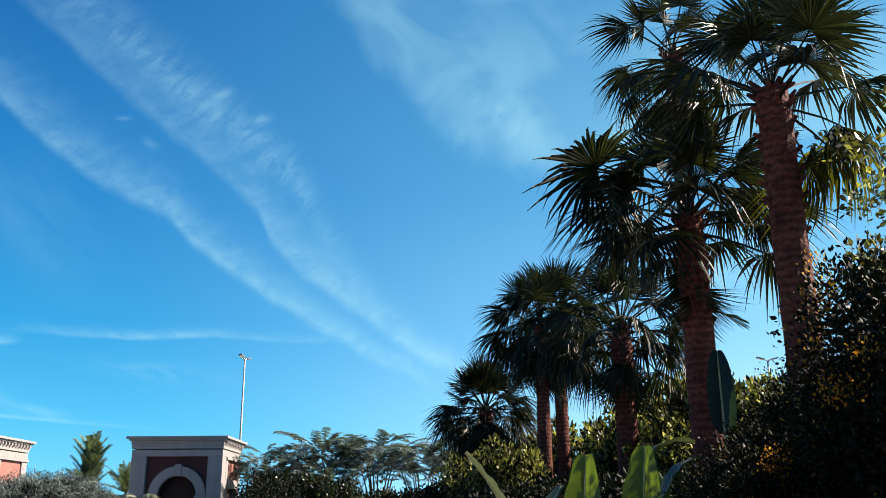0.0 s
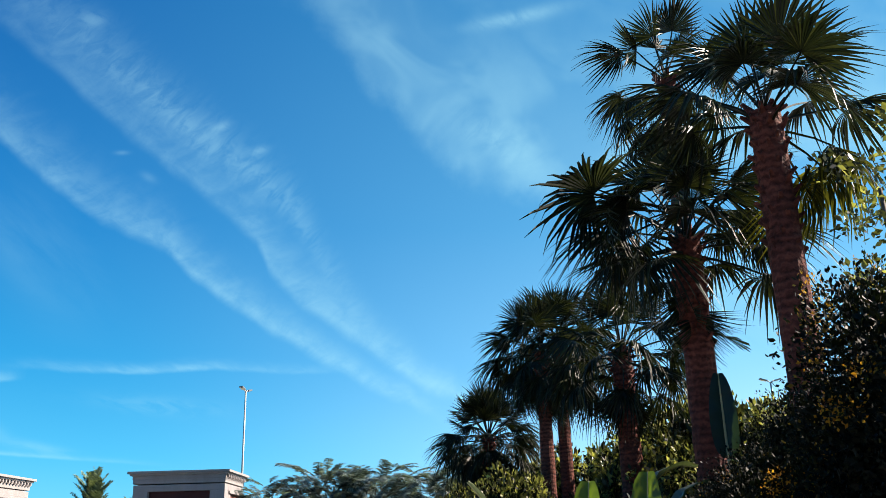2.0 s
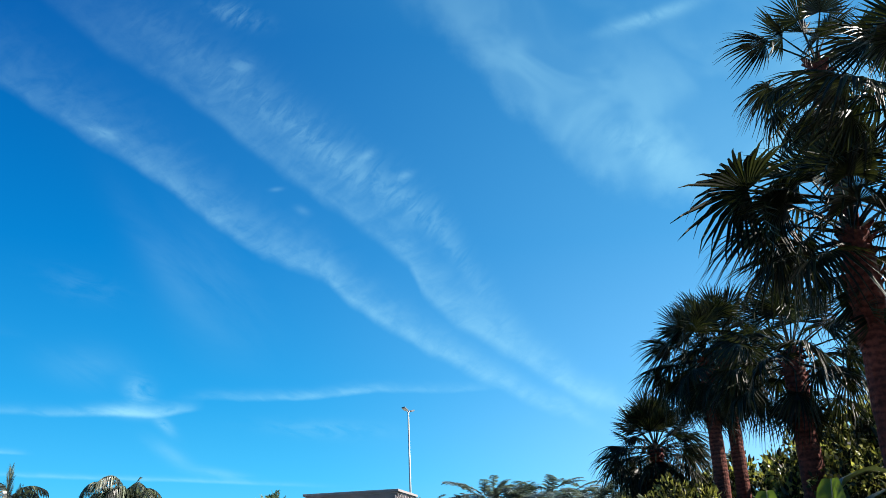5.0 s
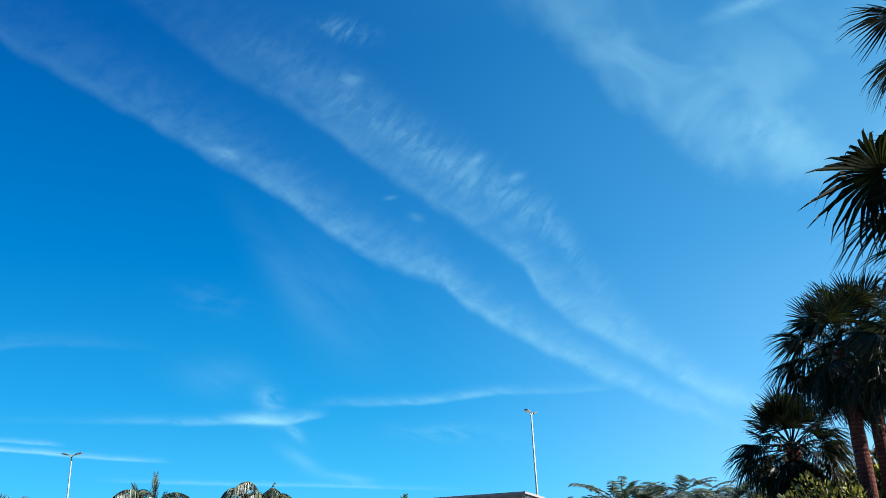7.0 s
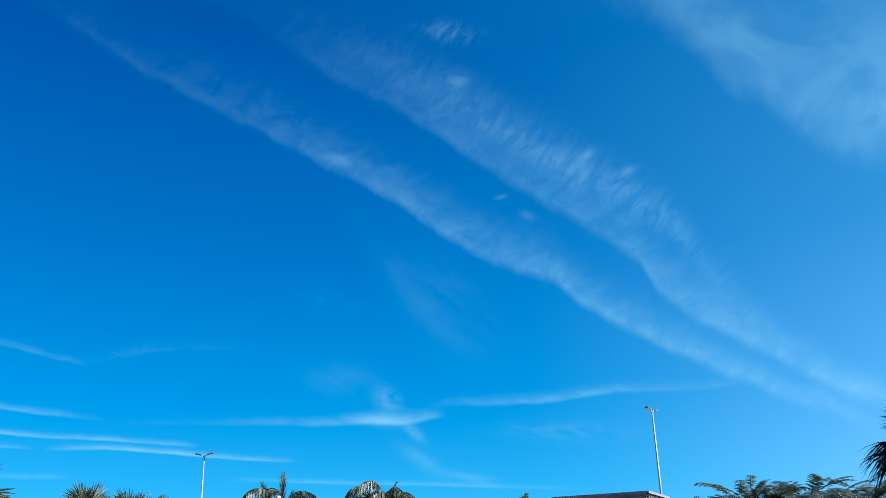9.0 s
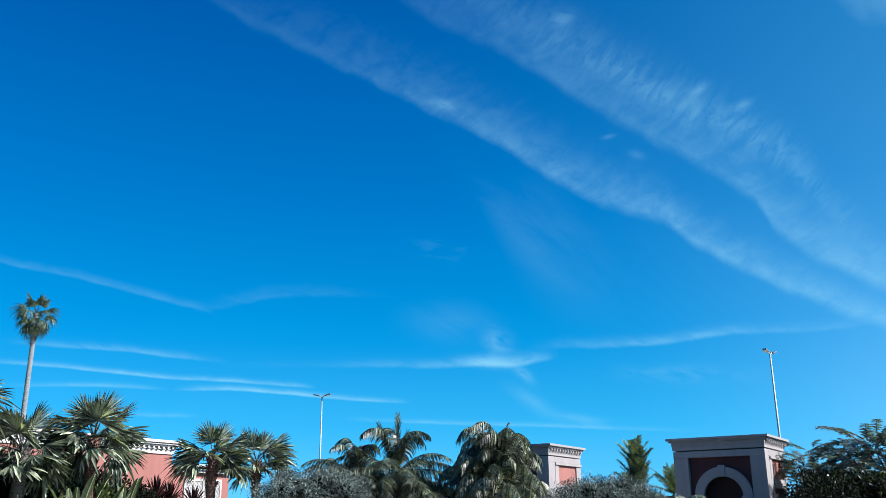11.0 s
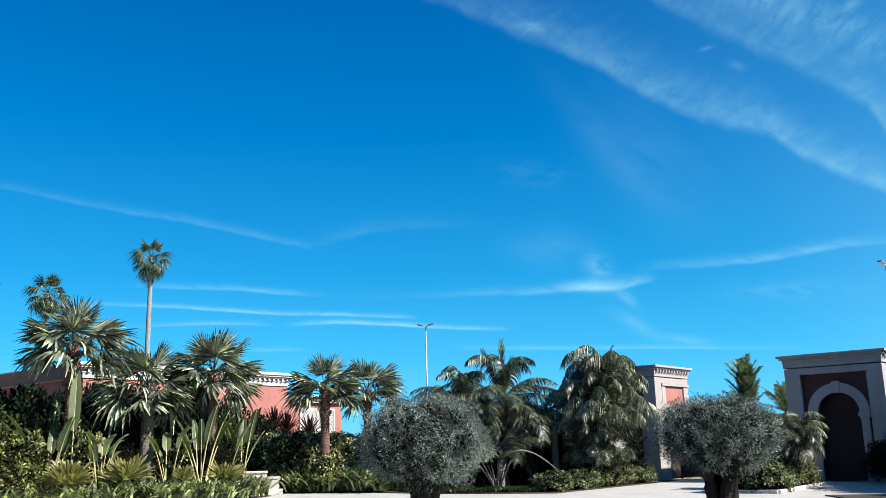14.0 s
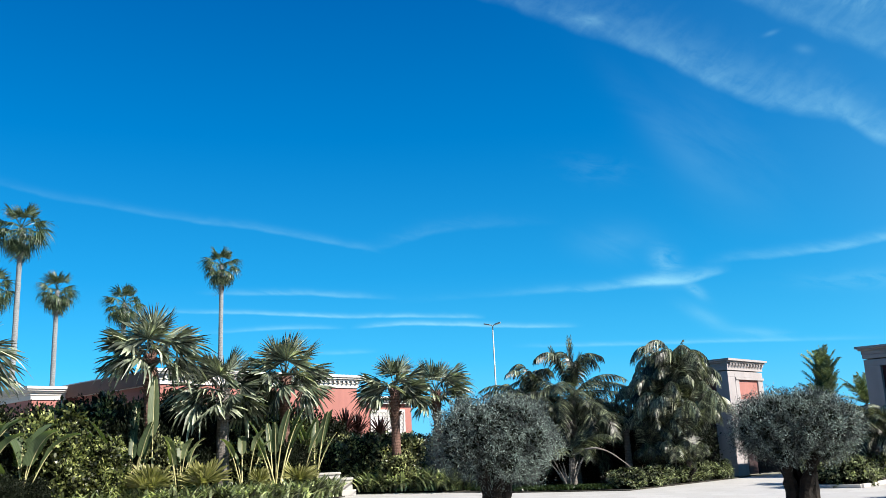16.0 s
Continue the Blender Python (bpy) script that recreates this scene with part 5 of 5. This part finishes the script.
# ---- shrubs ----
def shrub_mesh(seed, count, leaf, w, h, mat, long=1.9, lumps_n=30, bloom=0):
    """Small tufts of leaves round an inner mass whose dark colour stands for shade, with stems."""
    r, nr = random.Random(seed), np.random.default_rng(seed)
    lumps = []
    for k in range(lumps_n):
        a, q = k * 2.399, r.uniform(0.1, 0.19) * w
        z = h * (0.14 + 0.78 * (k + 0.5) / lumps_n)
        rr = w * 0.4 * math.sqrt(max(0.05, 1 - (max(0, z / h - 0.45) / 0.6) ** 2)) * r.uniform(0.75, 1.12)
        lumps.append(((math.cos(a) * rr, math.sin(a) * rr, z), (q, q, q * r.uniform(0.8, 1.2))))
    crown = cloud_mesh("crown", *leaf_cloud(nr, lumps, count, leaf, long, 0.6, 0.25), mat)
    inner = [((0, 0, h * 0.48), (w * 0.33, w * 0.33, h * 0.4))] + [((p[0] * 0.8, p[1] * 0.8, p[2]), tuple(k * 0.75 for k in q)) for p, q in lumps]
    depth = cloud_mesh("inner_foliage", *leaf_cloud(nr, inner, count // 3 + 1500, max(leaf * 1.5, 0.035), long * 0.8, 0.8, 0.1), SHADE_LEAF)
    parts = []
    for k in range(7):
        a = k * 0.9
        e = Vector((math.cos(a) * w * 0.28, math.sin(a) * w * 0.28, h * 0.75))
        parts.append(tube([Vector((math.cos(a) * 0.08, math.sin(a) * 0.08, 0)), e * 0.5 + Vector((0, 0, 0.1 * h)), e], [0.03, 0.022, 0.008], 5))
    kit = [("crown", crown), ("inner_foliage", depth), ("trunk", mesh_of("trunk", *join(parts), TWIG))]
    if bloom:
        tips = []
        for k in range(bloom):
            c, q = r.choice(lumps)
            d = Vector((r.gauss(0, 1), r.gauss(0, 1), r.gauss(0.35, 0.8))).normalized()
            s = r.uniform(0.05, 0.13)
            tips.append(((c[0] + d.x * q[0] * 1.05, c[1] + d.y * q[1] * 1.05, c[2] + d.z * q[2] * 1.05), (s, s, s)))
        kit.append(("blossom", cloud_mesh("blossom", *leaf_cloud(nr, tips, bloom * 70, 0.013, 1.6, 0.8, 0.2), BLOSSOM)))
    return kit


def shrub(kit, x, y, s, label, group="", sz=None, z=0.06, name="shrub"):
    t = thing(name, label, "shrub", pose(x, y, z, 0, 0, rng.uniform(0, 360)) @ Matrix.Diagonal((s, s, sz or s, 1)), group)
    for nm, me in kit:
        put(nm, me, t, None, {"blossom": "clusters of golden blossom", "inner_foliage": "inner leaves with shade in their dark colour"}.get(nm, ""))
    return t


GOLD = [shrub_mesh(20 + i, 75000, 0.0165, 2.0, 2.4, SHRUB_GOLD_SHADED, 1.8, 40, 80) for i in range(2)]
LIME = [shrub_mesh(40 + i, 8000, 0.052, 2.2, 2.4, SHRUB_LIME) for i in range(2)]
DARK = [shrub_mesh(50 + i, 10000, 0.05, 2.6, 2.4, SHADE_LEAF) for i in range(3)]
SHADY = [shrub_mesh(36 + i, 9000, 0.048, 2.2, 2.2, SHRUB_SHADED) for i in range(2)]
BROAD = [shrub_mesh(32 + i, 4200, 0.085, 2.2, 2.2, SHRUB_LEAF, 1.7) for i in range(3)]
BROAD_LIME = [shrub_mesh(42 + i, 6500, 0.07, 2.2, 2.4, SHRUB_BROAD, 1.7) for i in range(2)]
LOWHEDGE = [shrub_mesh(60 + i, 3500, 0.045, 1.3, 0.8, HEDGE_PALE, lumps_n=18) for i in range(2)]

NEAR = "flowering shrubs beside the forecourt"
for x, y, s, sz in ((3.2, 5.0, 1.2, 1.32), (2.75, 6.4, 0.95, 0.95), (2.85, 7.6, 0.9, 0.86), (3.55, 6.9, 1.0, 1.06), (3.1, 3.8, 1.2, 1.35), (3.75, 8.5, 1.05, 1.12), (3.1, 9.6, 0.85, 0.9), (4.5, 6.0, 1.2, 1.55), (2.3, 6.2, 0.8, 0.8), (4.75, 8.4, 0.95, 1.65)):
    shrub(rng.choice(GOLD), x, y, s, "dense shrub with shade-dark leaves and golden and orange blossom", NEAR, sz)
young_tree = thing("young_tree", "slender young tree with pale yellow-green leaves", "tree", pose(4.2, 7.8, 0.03))
put("trunk", mesh_of("trunk", *tube([Vector((0, 0, 0)), Vector((0.06, 0.02, 2.0)), Vector((0, 0, 4.7))], [0.06, 0.045, 0.02], 7), TWIG, True), young_tree)
put("crown", cloud_mesh("crown", *leaf_cloud(nrng, [((0.4 * math.cos(k * 2.4) * (0.5 + 0.5 * (k % 3) / 2), 0.4 * math.sin(k * 2.4), 3.2 + 0.135 * k), (0.22, 0.22, 0.13)) for k in range(16)], 1200, 0.045, 1.9, 0.7, 0.2), SHRUB_LIME), young_tree)
BEHIND = "shrubs behind the palms"
for x, y, s, sz in ((1.5, 21.5, 1.0, 1.36), (0.6, 22.6, 0.85, 1.15), (6.0, 20, 1.5, 1.95), (7.5, 23, 1.7, 2.1), (4.6, 22.6, 1.2, 1.7), (6.0, 27, 1.6, 2.1), (4.2, 29, 1.5, 1.9), (2.6, 30.5, 1.4, 1.75), (6.6, 16.5, 1.4, 1.7), (8.5, 19, 1.5, 1.9), (0.9, 29.8, 1.1, 1.45), (5.0, 18.2, 1.1, 1.4)):
    shrub(rng.choice(LIME), x, y, s, "sunlit yellow-green shrub behind the palm trunks", BEHIND, sz)
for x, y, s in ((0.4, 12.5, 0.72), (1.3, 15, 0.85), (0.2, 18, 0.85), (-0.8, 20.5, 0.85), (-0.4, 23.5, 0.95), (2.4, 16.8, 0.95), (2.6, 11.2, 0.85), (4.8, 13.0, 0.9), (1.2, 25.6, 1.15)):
    shrub(rng.choice(DARK), x, y, s, "shrub with shade-dark leaves under the row of palms", "dark shrubs under the palms")
# the first three are added to darken the pavilion foot, where shade falls
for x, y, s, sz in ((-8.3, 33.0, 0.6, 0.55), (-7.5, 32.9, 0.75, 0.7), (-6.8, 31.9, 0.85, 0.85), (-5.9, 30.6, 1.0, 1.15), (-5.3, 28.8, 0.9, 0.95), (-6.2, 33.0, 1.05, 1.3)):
    shrub(rng.choice(DARK), x, y, s, "dense shrub with shade-dark leaves beside the gate pavilion", "shrubs beside the pavilion", sz)
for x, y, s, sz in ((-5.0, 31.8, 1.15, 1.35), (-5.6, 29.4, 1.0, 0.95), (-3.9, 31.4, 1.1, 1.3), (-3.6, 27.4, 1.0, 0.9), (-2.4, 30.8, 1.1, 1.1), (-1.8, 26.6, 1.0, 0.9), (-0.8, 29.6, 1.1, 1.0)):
    shrub(rng.choice(SHADY), x, y, s, "leafy shrub beside the gate pavilion, shade in its dark leaves", "shrubs beside the pavilion", sz)

HOUSE_SHRUBS = "shrubs before the house"
# two low DARK ones in front are added for shade under the bananas
for x, y, s, sz, kit in ((-27.3, 10.9, 1.0, 1.1, BROAD_LIME), (-27.2, 12.3, 0.95, 0.95, BROAD_LIME), (-28.4, 9.6, 1.2, 1.1, DARK), (-29.0, 12.3, 1.25, 1.36, BROAD_LIME), (-28.9, 13.4, 1.0, 1.2, BROAD), (-30.3, 9.2, 1.4, 1.4, DARK), (-30.6, 11.2, 1.4, 1.45, BROAD), (-31.5, 12.9, 1.3, 1.5, DARK), (-32.0, 10.2, 1.4, 1.52, DARK), (-25.9, 8.9, 0.55, 0.55, DARK), (-26.3, 10.0, 0.55, 0.5, DARK),
                         (-30.6, 13.4, 1.4, 1.6, BROAD), (-30.4, 16, 1.4, 1.45, DARK), (-30.2, 18, 1.3, 1.35, DARK), (-28.9, 17.6, 1.0, 1.1, BROAD), (-28.6, 15.6, 1.0, 1.1, DARK),
                         (-28.0, 20.0, 1.0, 1.2, BROAD_LIME), (-29.6, 20.0, 1.2, 1.2, BROAD), (-30.2, 23.8, 1.0, 1.0, BROAD), (-28.4, 23.9, 0.95, 0.95, BROAD), (-27.0, 24.4, 0.9, 0.85, BROAD),
                         (-26.4, 27.4, 1.1, 1.0, BROAD), (-28.6, 26.4, 1.1, 0.98, BROAD), (-30.6, 26.0, 1.1, 1.0, DARK), (-29.4, 29.0, 1.2, 0.95, DARK), (-25.9, 23.7, 0.7, 0.65, BROAD),
                         (-27.2, 12.6, 0.7, 0.75, BROAD_LIME), (-27.0, 14.3, 0.75, 1.0, BROAD), (-26.2, 18.9, 0.65, 0.85, DARK), (-31.2, 17.6, 1.2, 1.68, DARK), (-31.2, 19.4, 1.2, 1.66, DARK), (-31.2, 21.0, 1.2, 1.6, DARK), (-31.3, 22.6, 1.1, 1.5, DARK), (-31.3, 24.2, 1.0, 1.25, DARK), (-31.4, 15.6, 1.2, 1.6, DARK), (-31.5, 14.3, 1.2, 1.55, DARK), (-28.2, 13.9, 0.9, 1.3, DARK), (-28.4, 16.0, 0.8, 1.25, DARK), (-27.6, 15.6, 0.6, 0.8, DARK), (-27.6, 18.6, 0.8, 0.9, BROAD)):
    shrub(rng.choice(kit), x, y, s, "tall leafy shrub in the bed before the house" if kit is not DARK else "dense shrub with shade-dark leaves before the salmon wall", HOUSE_SHRUBS, sz)
for x, y, s in ((-25.4, 29.4, 1.2), (-23.6, 30.2, 1.3), (-21.6, 30.6, 1.3), (-19.8, 31.2, 1.2), (-24.2, 27.6, 1.0), (-22.2, 29.0, 1.1), (-20.3, 29.2, 1.0), (-18.8, 32.3, 1.1), (-26.4, 31.8, 1.2)):
    shrub(rng.choice(DARK), x, y, s, "dense shrub with shade-dark leaves behind the feather palms", "dark shrubs by the gateway")
for k in range(8):
    shrub(rng.choice(LOWHEDGE), -16.95, 25.8 + k * 0.85, 1.0, "low clipped leafy hedge plant beside the drive", "low hedge by the drive", sz=0.72, name="hedge_plant")
for x, y in ((-11.1, 27.0), (-10.3, 27.0), (-11.0, 27.9), (-10.4, 27.9), (-10.9, 28.8), (-10.45, 28.8), (-10.9, 29.8), (-10.4, 29.7), (-10.5, 30.6)):
    shrub(rng.choice(LOWHEDGE), x, y, 1.0, "low leafy hedge plant before the pavilion", "low hedge before the pavilion", name="hedge_plant")


# ---- spiky dark plants against the house wall ----
CORD_LEAF = material("cordyline_leaf", leafy((0.008, 0.004, 0.005), (0.05, 0.018, 0.02), clear=0.15, rough=0.5))


def cordyline(x, y, height, size):
    p = thing("cordyline", "spiky dark maroon cordyline before the salmon wall", "garden plant", pose(x, y, 0.03), "cordylines by the house")
    put("trunk", trunk_mesh(rng, height, 0.06, 0.05, BARK_OLIVE, 8, False), p)
    verts, faces = [], []
    for k in range(90):
        a, rise = k * 2.399, radians(84 - 90 * (k / 90) + rng.uniform(-8, 8))
        o, u = Vector((math.cos(a), math.sin(a), 0)), Vector((-math.sin(a), math.cos(a), 0))
        ln, b = size * rng.uniform(0.8, 1.15), len(verts)
        for q, w in ((0, 0.025), (0.4, 0.04), (0.75, 0.03), (1.0, 0.003)):
            c = Vector((0, 0, height)) + o * ln * q * math.cos(rise) + Vector((0, 0, ln * (q * math.sin(rise) - 0.25 * q * q)))
            verts += [c - u * w, c + u * w]
        faces += [(b + i, b + i + 1, b + i + 3, b + i + 2) for i in (0, 2, 4)]
    put("leaves", mesh_of("leaves", verts, faces, CORD_LEAF), p, None, "dark red-brown sword-shaped leaves")


for x, y, h, q in ((-31.9, 26.0, 2.5, 1.35), (-32.0, 26.8, 2.3, 1.4), (-31.8, 28.0, 2.2, 1.3), (-31.9, 25.2, 2.1, 1.3)):
    cordyline(x, y, h, q)

# ---- feathery trees behind the pavilion ----
def feathery_mesh(seed):
    """Thin limbs that carry an airy dome of finely divided leaves."""
    r = random.Random(seed)
    wood, leaves = [], []
    base = feather_frond(r, 1.4, 22, 0.32, 0.8, 0.1, 0.35, 0.026)
    for k in range(9):
        a = k * 2.399
        e = Vector((math.cos(a) * r.uniform(0.4, 1.0), math.sin(a) * r.uniform(0.4, 1.0), r.uniform(2.8, 3.9)))
        wood.append(tube([Vector((0, 0, 0)), Vector((e.x * 0.25, e.y * 0.25, 1.5)), e], [0.06, 0.045, 0.012], 5))
    for k in range(64):
        s = (k + 0.5) / 64
        a, h = k * 2.399, math.asin(-0.45 + 1.42 * s)
        q = r.uniform(0.55, 1.0)
        p = Vector((math.cos(a) * math.cos(h) * 0.95 * q, math.sin(a) * math.cos(h) * 0.95 * q, 3.2 + math.sin(h) * 1.0 * q))
        m = aim(p, math.degrees(a) - 90 + r.uniform(-50, 50), r.uniform(-35, 45 - 20 * max(0.0, math.sin(h))), r.uniform(0.6, 1.05), r.uniform(-25, 25))
        leaves.append(([m @ v for v in base[0]], base[1]))
    return mesh_of("trunk", *join(wood), TWIG), mesh_of("foliage", *join(leaves), TREE_LEAF)


FEATHERY = [feathery_mesh(70 + i) for i in range(2)]
for x, y, s, k in ((-7.3, 37.2, 1.05, 0), (-5.1, 36.2, 1.17, 1), (-4.2, 37.0, 1.12, 0), (-2.7, 36.4, 1.15, 1), (-0.9, 35.8, 1.1, 0), (0.5, 36.4, 1.05, 1), (-6.2, 35.6, 0.86, 1), (-4.6, 35.0, 0.84, 0)):
    t = thing("feathery_tree", "small tree with fine feathery foliage against the sky", "tree", pose(x, y, -0.05, 0, 0, rng.uniform(0, 360)) @ Matrix.Scale(s, 4), "feathery trees")
    put("trunk", FEATHERY[k][0], t)
    put("foliage", FEATHERY[k][1], t)


# ---- paddle-leaved plants ----
def paddle_kit(seed, n, **kw):
    r = random.Random(seed)
    out = []
    for _ in range(n):
        b, s = paddle_leaf(r, **kw)
        out.append((b, s))
    return out


def paddle_plant(label, x, y, kit, count, scale, group, tilt=(6, 28), z=0.06, name="banana_plant", spin=None):
    p = thing(name, label, "garden plant", pose(x, y, z), group)
    for k in range(count):
        b, s = kit[k % len(kit)]
        az = spin[k] if spin else k * 137.5 + rng.uniform(-20, 20)
        size = scale * (rng.uniform(0.8, 1.1) if count > 1 else 1.0)
        off = 0.12 if count > 1 else 0.0
        m = Matrix.Translation((rng.uniform(-off, off), rng.uniform(-off, off), 0)) @ Matrix.Rotation(radians(az), 4, "Z") @ Matrix.Rotation(radians(-rng.uniform(*tilt)), 4, "X") @ Matrix.Scale(size, 4)
        leaf = put("leaf", b, p, m)
        put("stalk", s, leaf, None, "pale yellow-green stalk")
    return p


def paddle_meshes(kit, mat):
    return [(mesh_of("leaf", *b, mat, True), mesh_of("stalk", *s, STALK, True)) for b, s in kit]


BAN = paddle_meshes(paddle_kit(80, 4, stalk=0.9, blade=1.25, width=0.2, lean=0.16), BANANA)
BAN_SHADED = paddle_meshes(paddle_kit(83, 2, stalk=1.5, blade=0.6, width=0.1, lean=0.12), BANANA_SHADED)
BAN_UP = paddle_meshes(paddle_kit(85, 2, stalk=0.9, blade=1.1, width=0.12, lean=0.5), BANANA_SHEEN)
BAN_PALE = paddle_meshes(paddle_kit(81, 3, stalk=1.5, blade=0.85, width=0.11, lean=3.0, bend=4.5), BANANA_SHEEN)
BIRD = paddle_meshes(paddle_kit(82, 4, stalk=1.5, blade=1.0, width=0.125, lean=0.4), PADDLE)
BANANAS = "banana plants under the palms"
# x, y, scale, turn, kit, look
for x, y, s, turn, kit, text in (
        (1.05, 7.32, 0.95, -30, BAN, "young banana leaf, bright and backlit"), (1.5, 7.25, 0.98, -34, BAN, "broad backlit banana leaf on a young plant"),
        (1.32, 7.6, 0.8, 60, BAN, "young banana leaf turned edge on"), (0.98, 7.7, 1.12, 90, BAN_UP, "pale curled banana leaf on a young plant"),
        (0.4, 7.8, 0.98, -62, BAN_UP, "pale curled banana leaf drooping to the paving"), (1.4, 8.3, 1.1, -90, BAN_PALE, "pale banana leaf arching over the shrubs"),
        (1.62, 7.9, 1.0, -80, BAN_PALE, "pale banana leaf arching over the shrubs"),
        (2.95, 9.45, 1.58, -17, BAN_SHADED, "tall banana leaf beside a palm trunk, shade in its dark colour"), (2.0, 8.0, 0.9, 20, BAN, "young banana leaf in the shade")):
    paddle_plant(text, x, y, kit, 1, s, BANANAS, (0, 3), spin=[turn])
PADDLES = "paddle-leaved plants before the house"
BENT = paddle_meshes(paddle_kit(88, 4, stalk=1.6, blade=0.8, width=0.15, lean=1.7, bend=4.5), PADDLE_PALE)
for x, y, n, s in ((-26.6, 13.2, 5, 1.12), (-27.2, 13.3, 4, 1.32), (-25.45, 17.7, 8, 1.2), (-25.9, 18.9, 4, 1.15), (-26.2, 19.85, 6, 1.2)):
    paddle_plant("paddle-leaved plant with pale yellow stalks", x, y, BIRD, n, s, PADDLES, (0, 11), name="paddle_plant")
for x, y, n, s in ((-26.1, 14.45, 9, 0.95), (-25.65, 16.7, 5, 1.0)):
    paddle_plant("paddle-leaved plant with pale bent leaves on yellow stalks", x, y, BENT, n, s, PADDLES, (2, 16), name="paddle_plant")
BROAD_LEAF = paddle_meshes(paddle_kit(86, 4, stalk=1.7, blade=1.5, width=0.3, lean=1.1, bend=2.5), PADDLE_MID)
for x, y, n, s in ((-26.6, 9.9, 6, 0.92), (-26.7, 8.7, 6, 0.98)):
    paddle_plant("broad-leaved banana plant in the border", x, y, BROAD_LEAF, n, s, PADDLES, (2, 18))
TALL = paddle_meshes(paddle_kit(84, 2, stalk=2.3, blade=1.9, width=0.19, lean=0.1), PADDLE_PALE)
paddle_plant("tall paddle-leaved plant with one broad pale leaf", -26.45, 13.75, TALL, 1, 1.0, PADDLES, (0, 2), name="paddle_plant", spin=[60])

for x, y, s in ((-26.2, 13.6, 0.9), (-25.65, 15.15, 0.95), (-25.3, 16.9, 0.6), (-25.3, 18.5, 0.75), (-27.1, 11.8, 0.7)):
    p = thing("dwarf_palm", "dwarf fan palm with yellow-green upright leaves", "palm", pose(x, y, 0.06), "dwarf palms in the border")
    for k in range(8):
        put("frond", rng.choice(FANS_LOW), p, aim(Vector((0, 0, 0.5)), k * 137.5 + rng.uniform(-20, 20), rng.uniform(40, 80), s * rng.uniform(0.8, 1.1), rng.uniform(-20, 20)))


# ---- strap-leaved border ----
def strap_border(name, label, spots, length, blades, broad=0.95, mat=None):
    nr = np.random.default_rng(90)
    n = len(spots) * blades
    base = np.c_[np.repeat(np.array(spots), blades, axis=0) + nr.normal(scale=0.1, size=(n, 2)), np.full(n, 0.06)]
    a = nr.uniform(0, 2 * np.pi, n)
    o = np.c_[np.cos(a), np.sin(a), np.zeros(n)]
    side = np.c_[-np.sin(a), np.cos(a), np.zeros(n)]
    ln = length * nr.uniform(0.6, 1.2, n)[:, None]
    flare = nr.uniform(0.4, 1.1, n)[:, None]
    rows = []
    for s, w in ((0, 0.018), (0.35, 0.028), (0.7, 0.022), (1.0, 0.003)):
        c = base + o * ln * flare * s ** 1.4 + np.array([0, 0, 1]) * ln * (s - 0.55 * flare * s ** 2.4)
        rows += [c - side * w * broad, c + side * w * broad]
    v = np.stack(rows, 1).reshape(-1, 3)
    k = np.arange(n)[:, None] * 8
    f = np.concatenate([k + np.array([[0, 1, 3, 2]]), k + np.array([[2, 3, 5, 4]]), k + np.array([[4, 5, 7, 6]])], 0)
    tagged(put(name, cloud_mesh(name, v, f, mat or STRAP_LEAF), None, None, label), category="border plants", kind="stuff")


def between(line, rows, gap, step_in, dx, dy):
    out = []
    for r in range(rows):
        for (x0, y0), (x1, y1) in zip(line, line[1:]):
            n = max(1, int(math.hypot(x1 - x0, y1 - y0) / gap))
            for i in range(n):
                s = (i + rng.random()) / n
                out.append((x0 + (x1 - x0) * s + dx * (r * step_in + 0.15), y0 + (y1 - y0) * s + dy * (r * step_in + 0.15)))
    return out


strap_border("border_grass", "dense strap-leaved green border plants along the kerb",
             [(x, y, ) for x, y in between([(-28, 7.2), (-26.3, 11.7), (-24.9, 15.5), (-24.6, 18.1), (-25.8, 20.7)], 5, 0.2, 0.24, -1, 0.1)], 0.92, 17, 1.55)
strap_border("border_grass", "glossy strap-leaved plants beside the white wall",
             between([(-27.0, 22.6), (-24.8, 23.6), (-23.2, 23.9)], 6, 0.2, 0.3, -0.3, 1), 1.0, 22, 1.7)
strap_border("lawn_edge", "dark grass under the feather palms", between([(-22.6, 24.0), (-20.2, 23.9), (-17.2, 25.0)], 6, 0.16, 0.25, 0, 1), 0.16, 30, 1.0, LAWN)
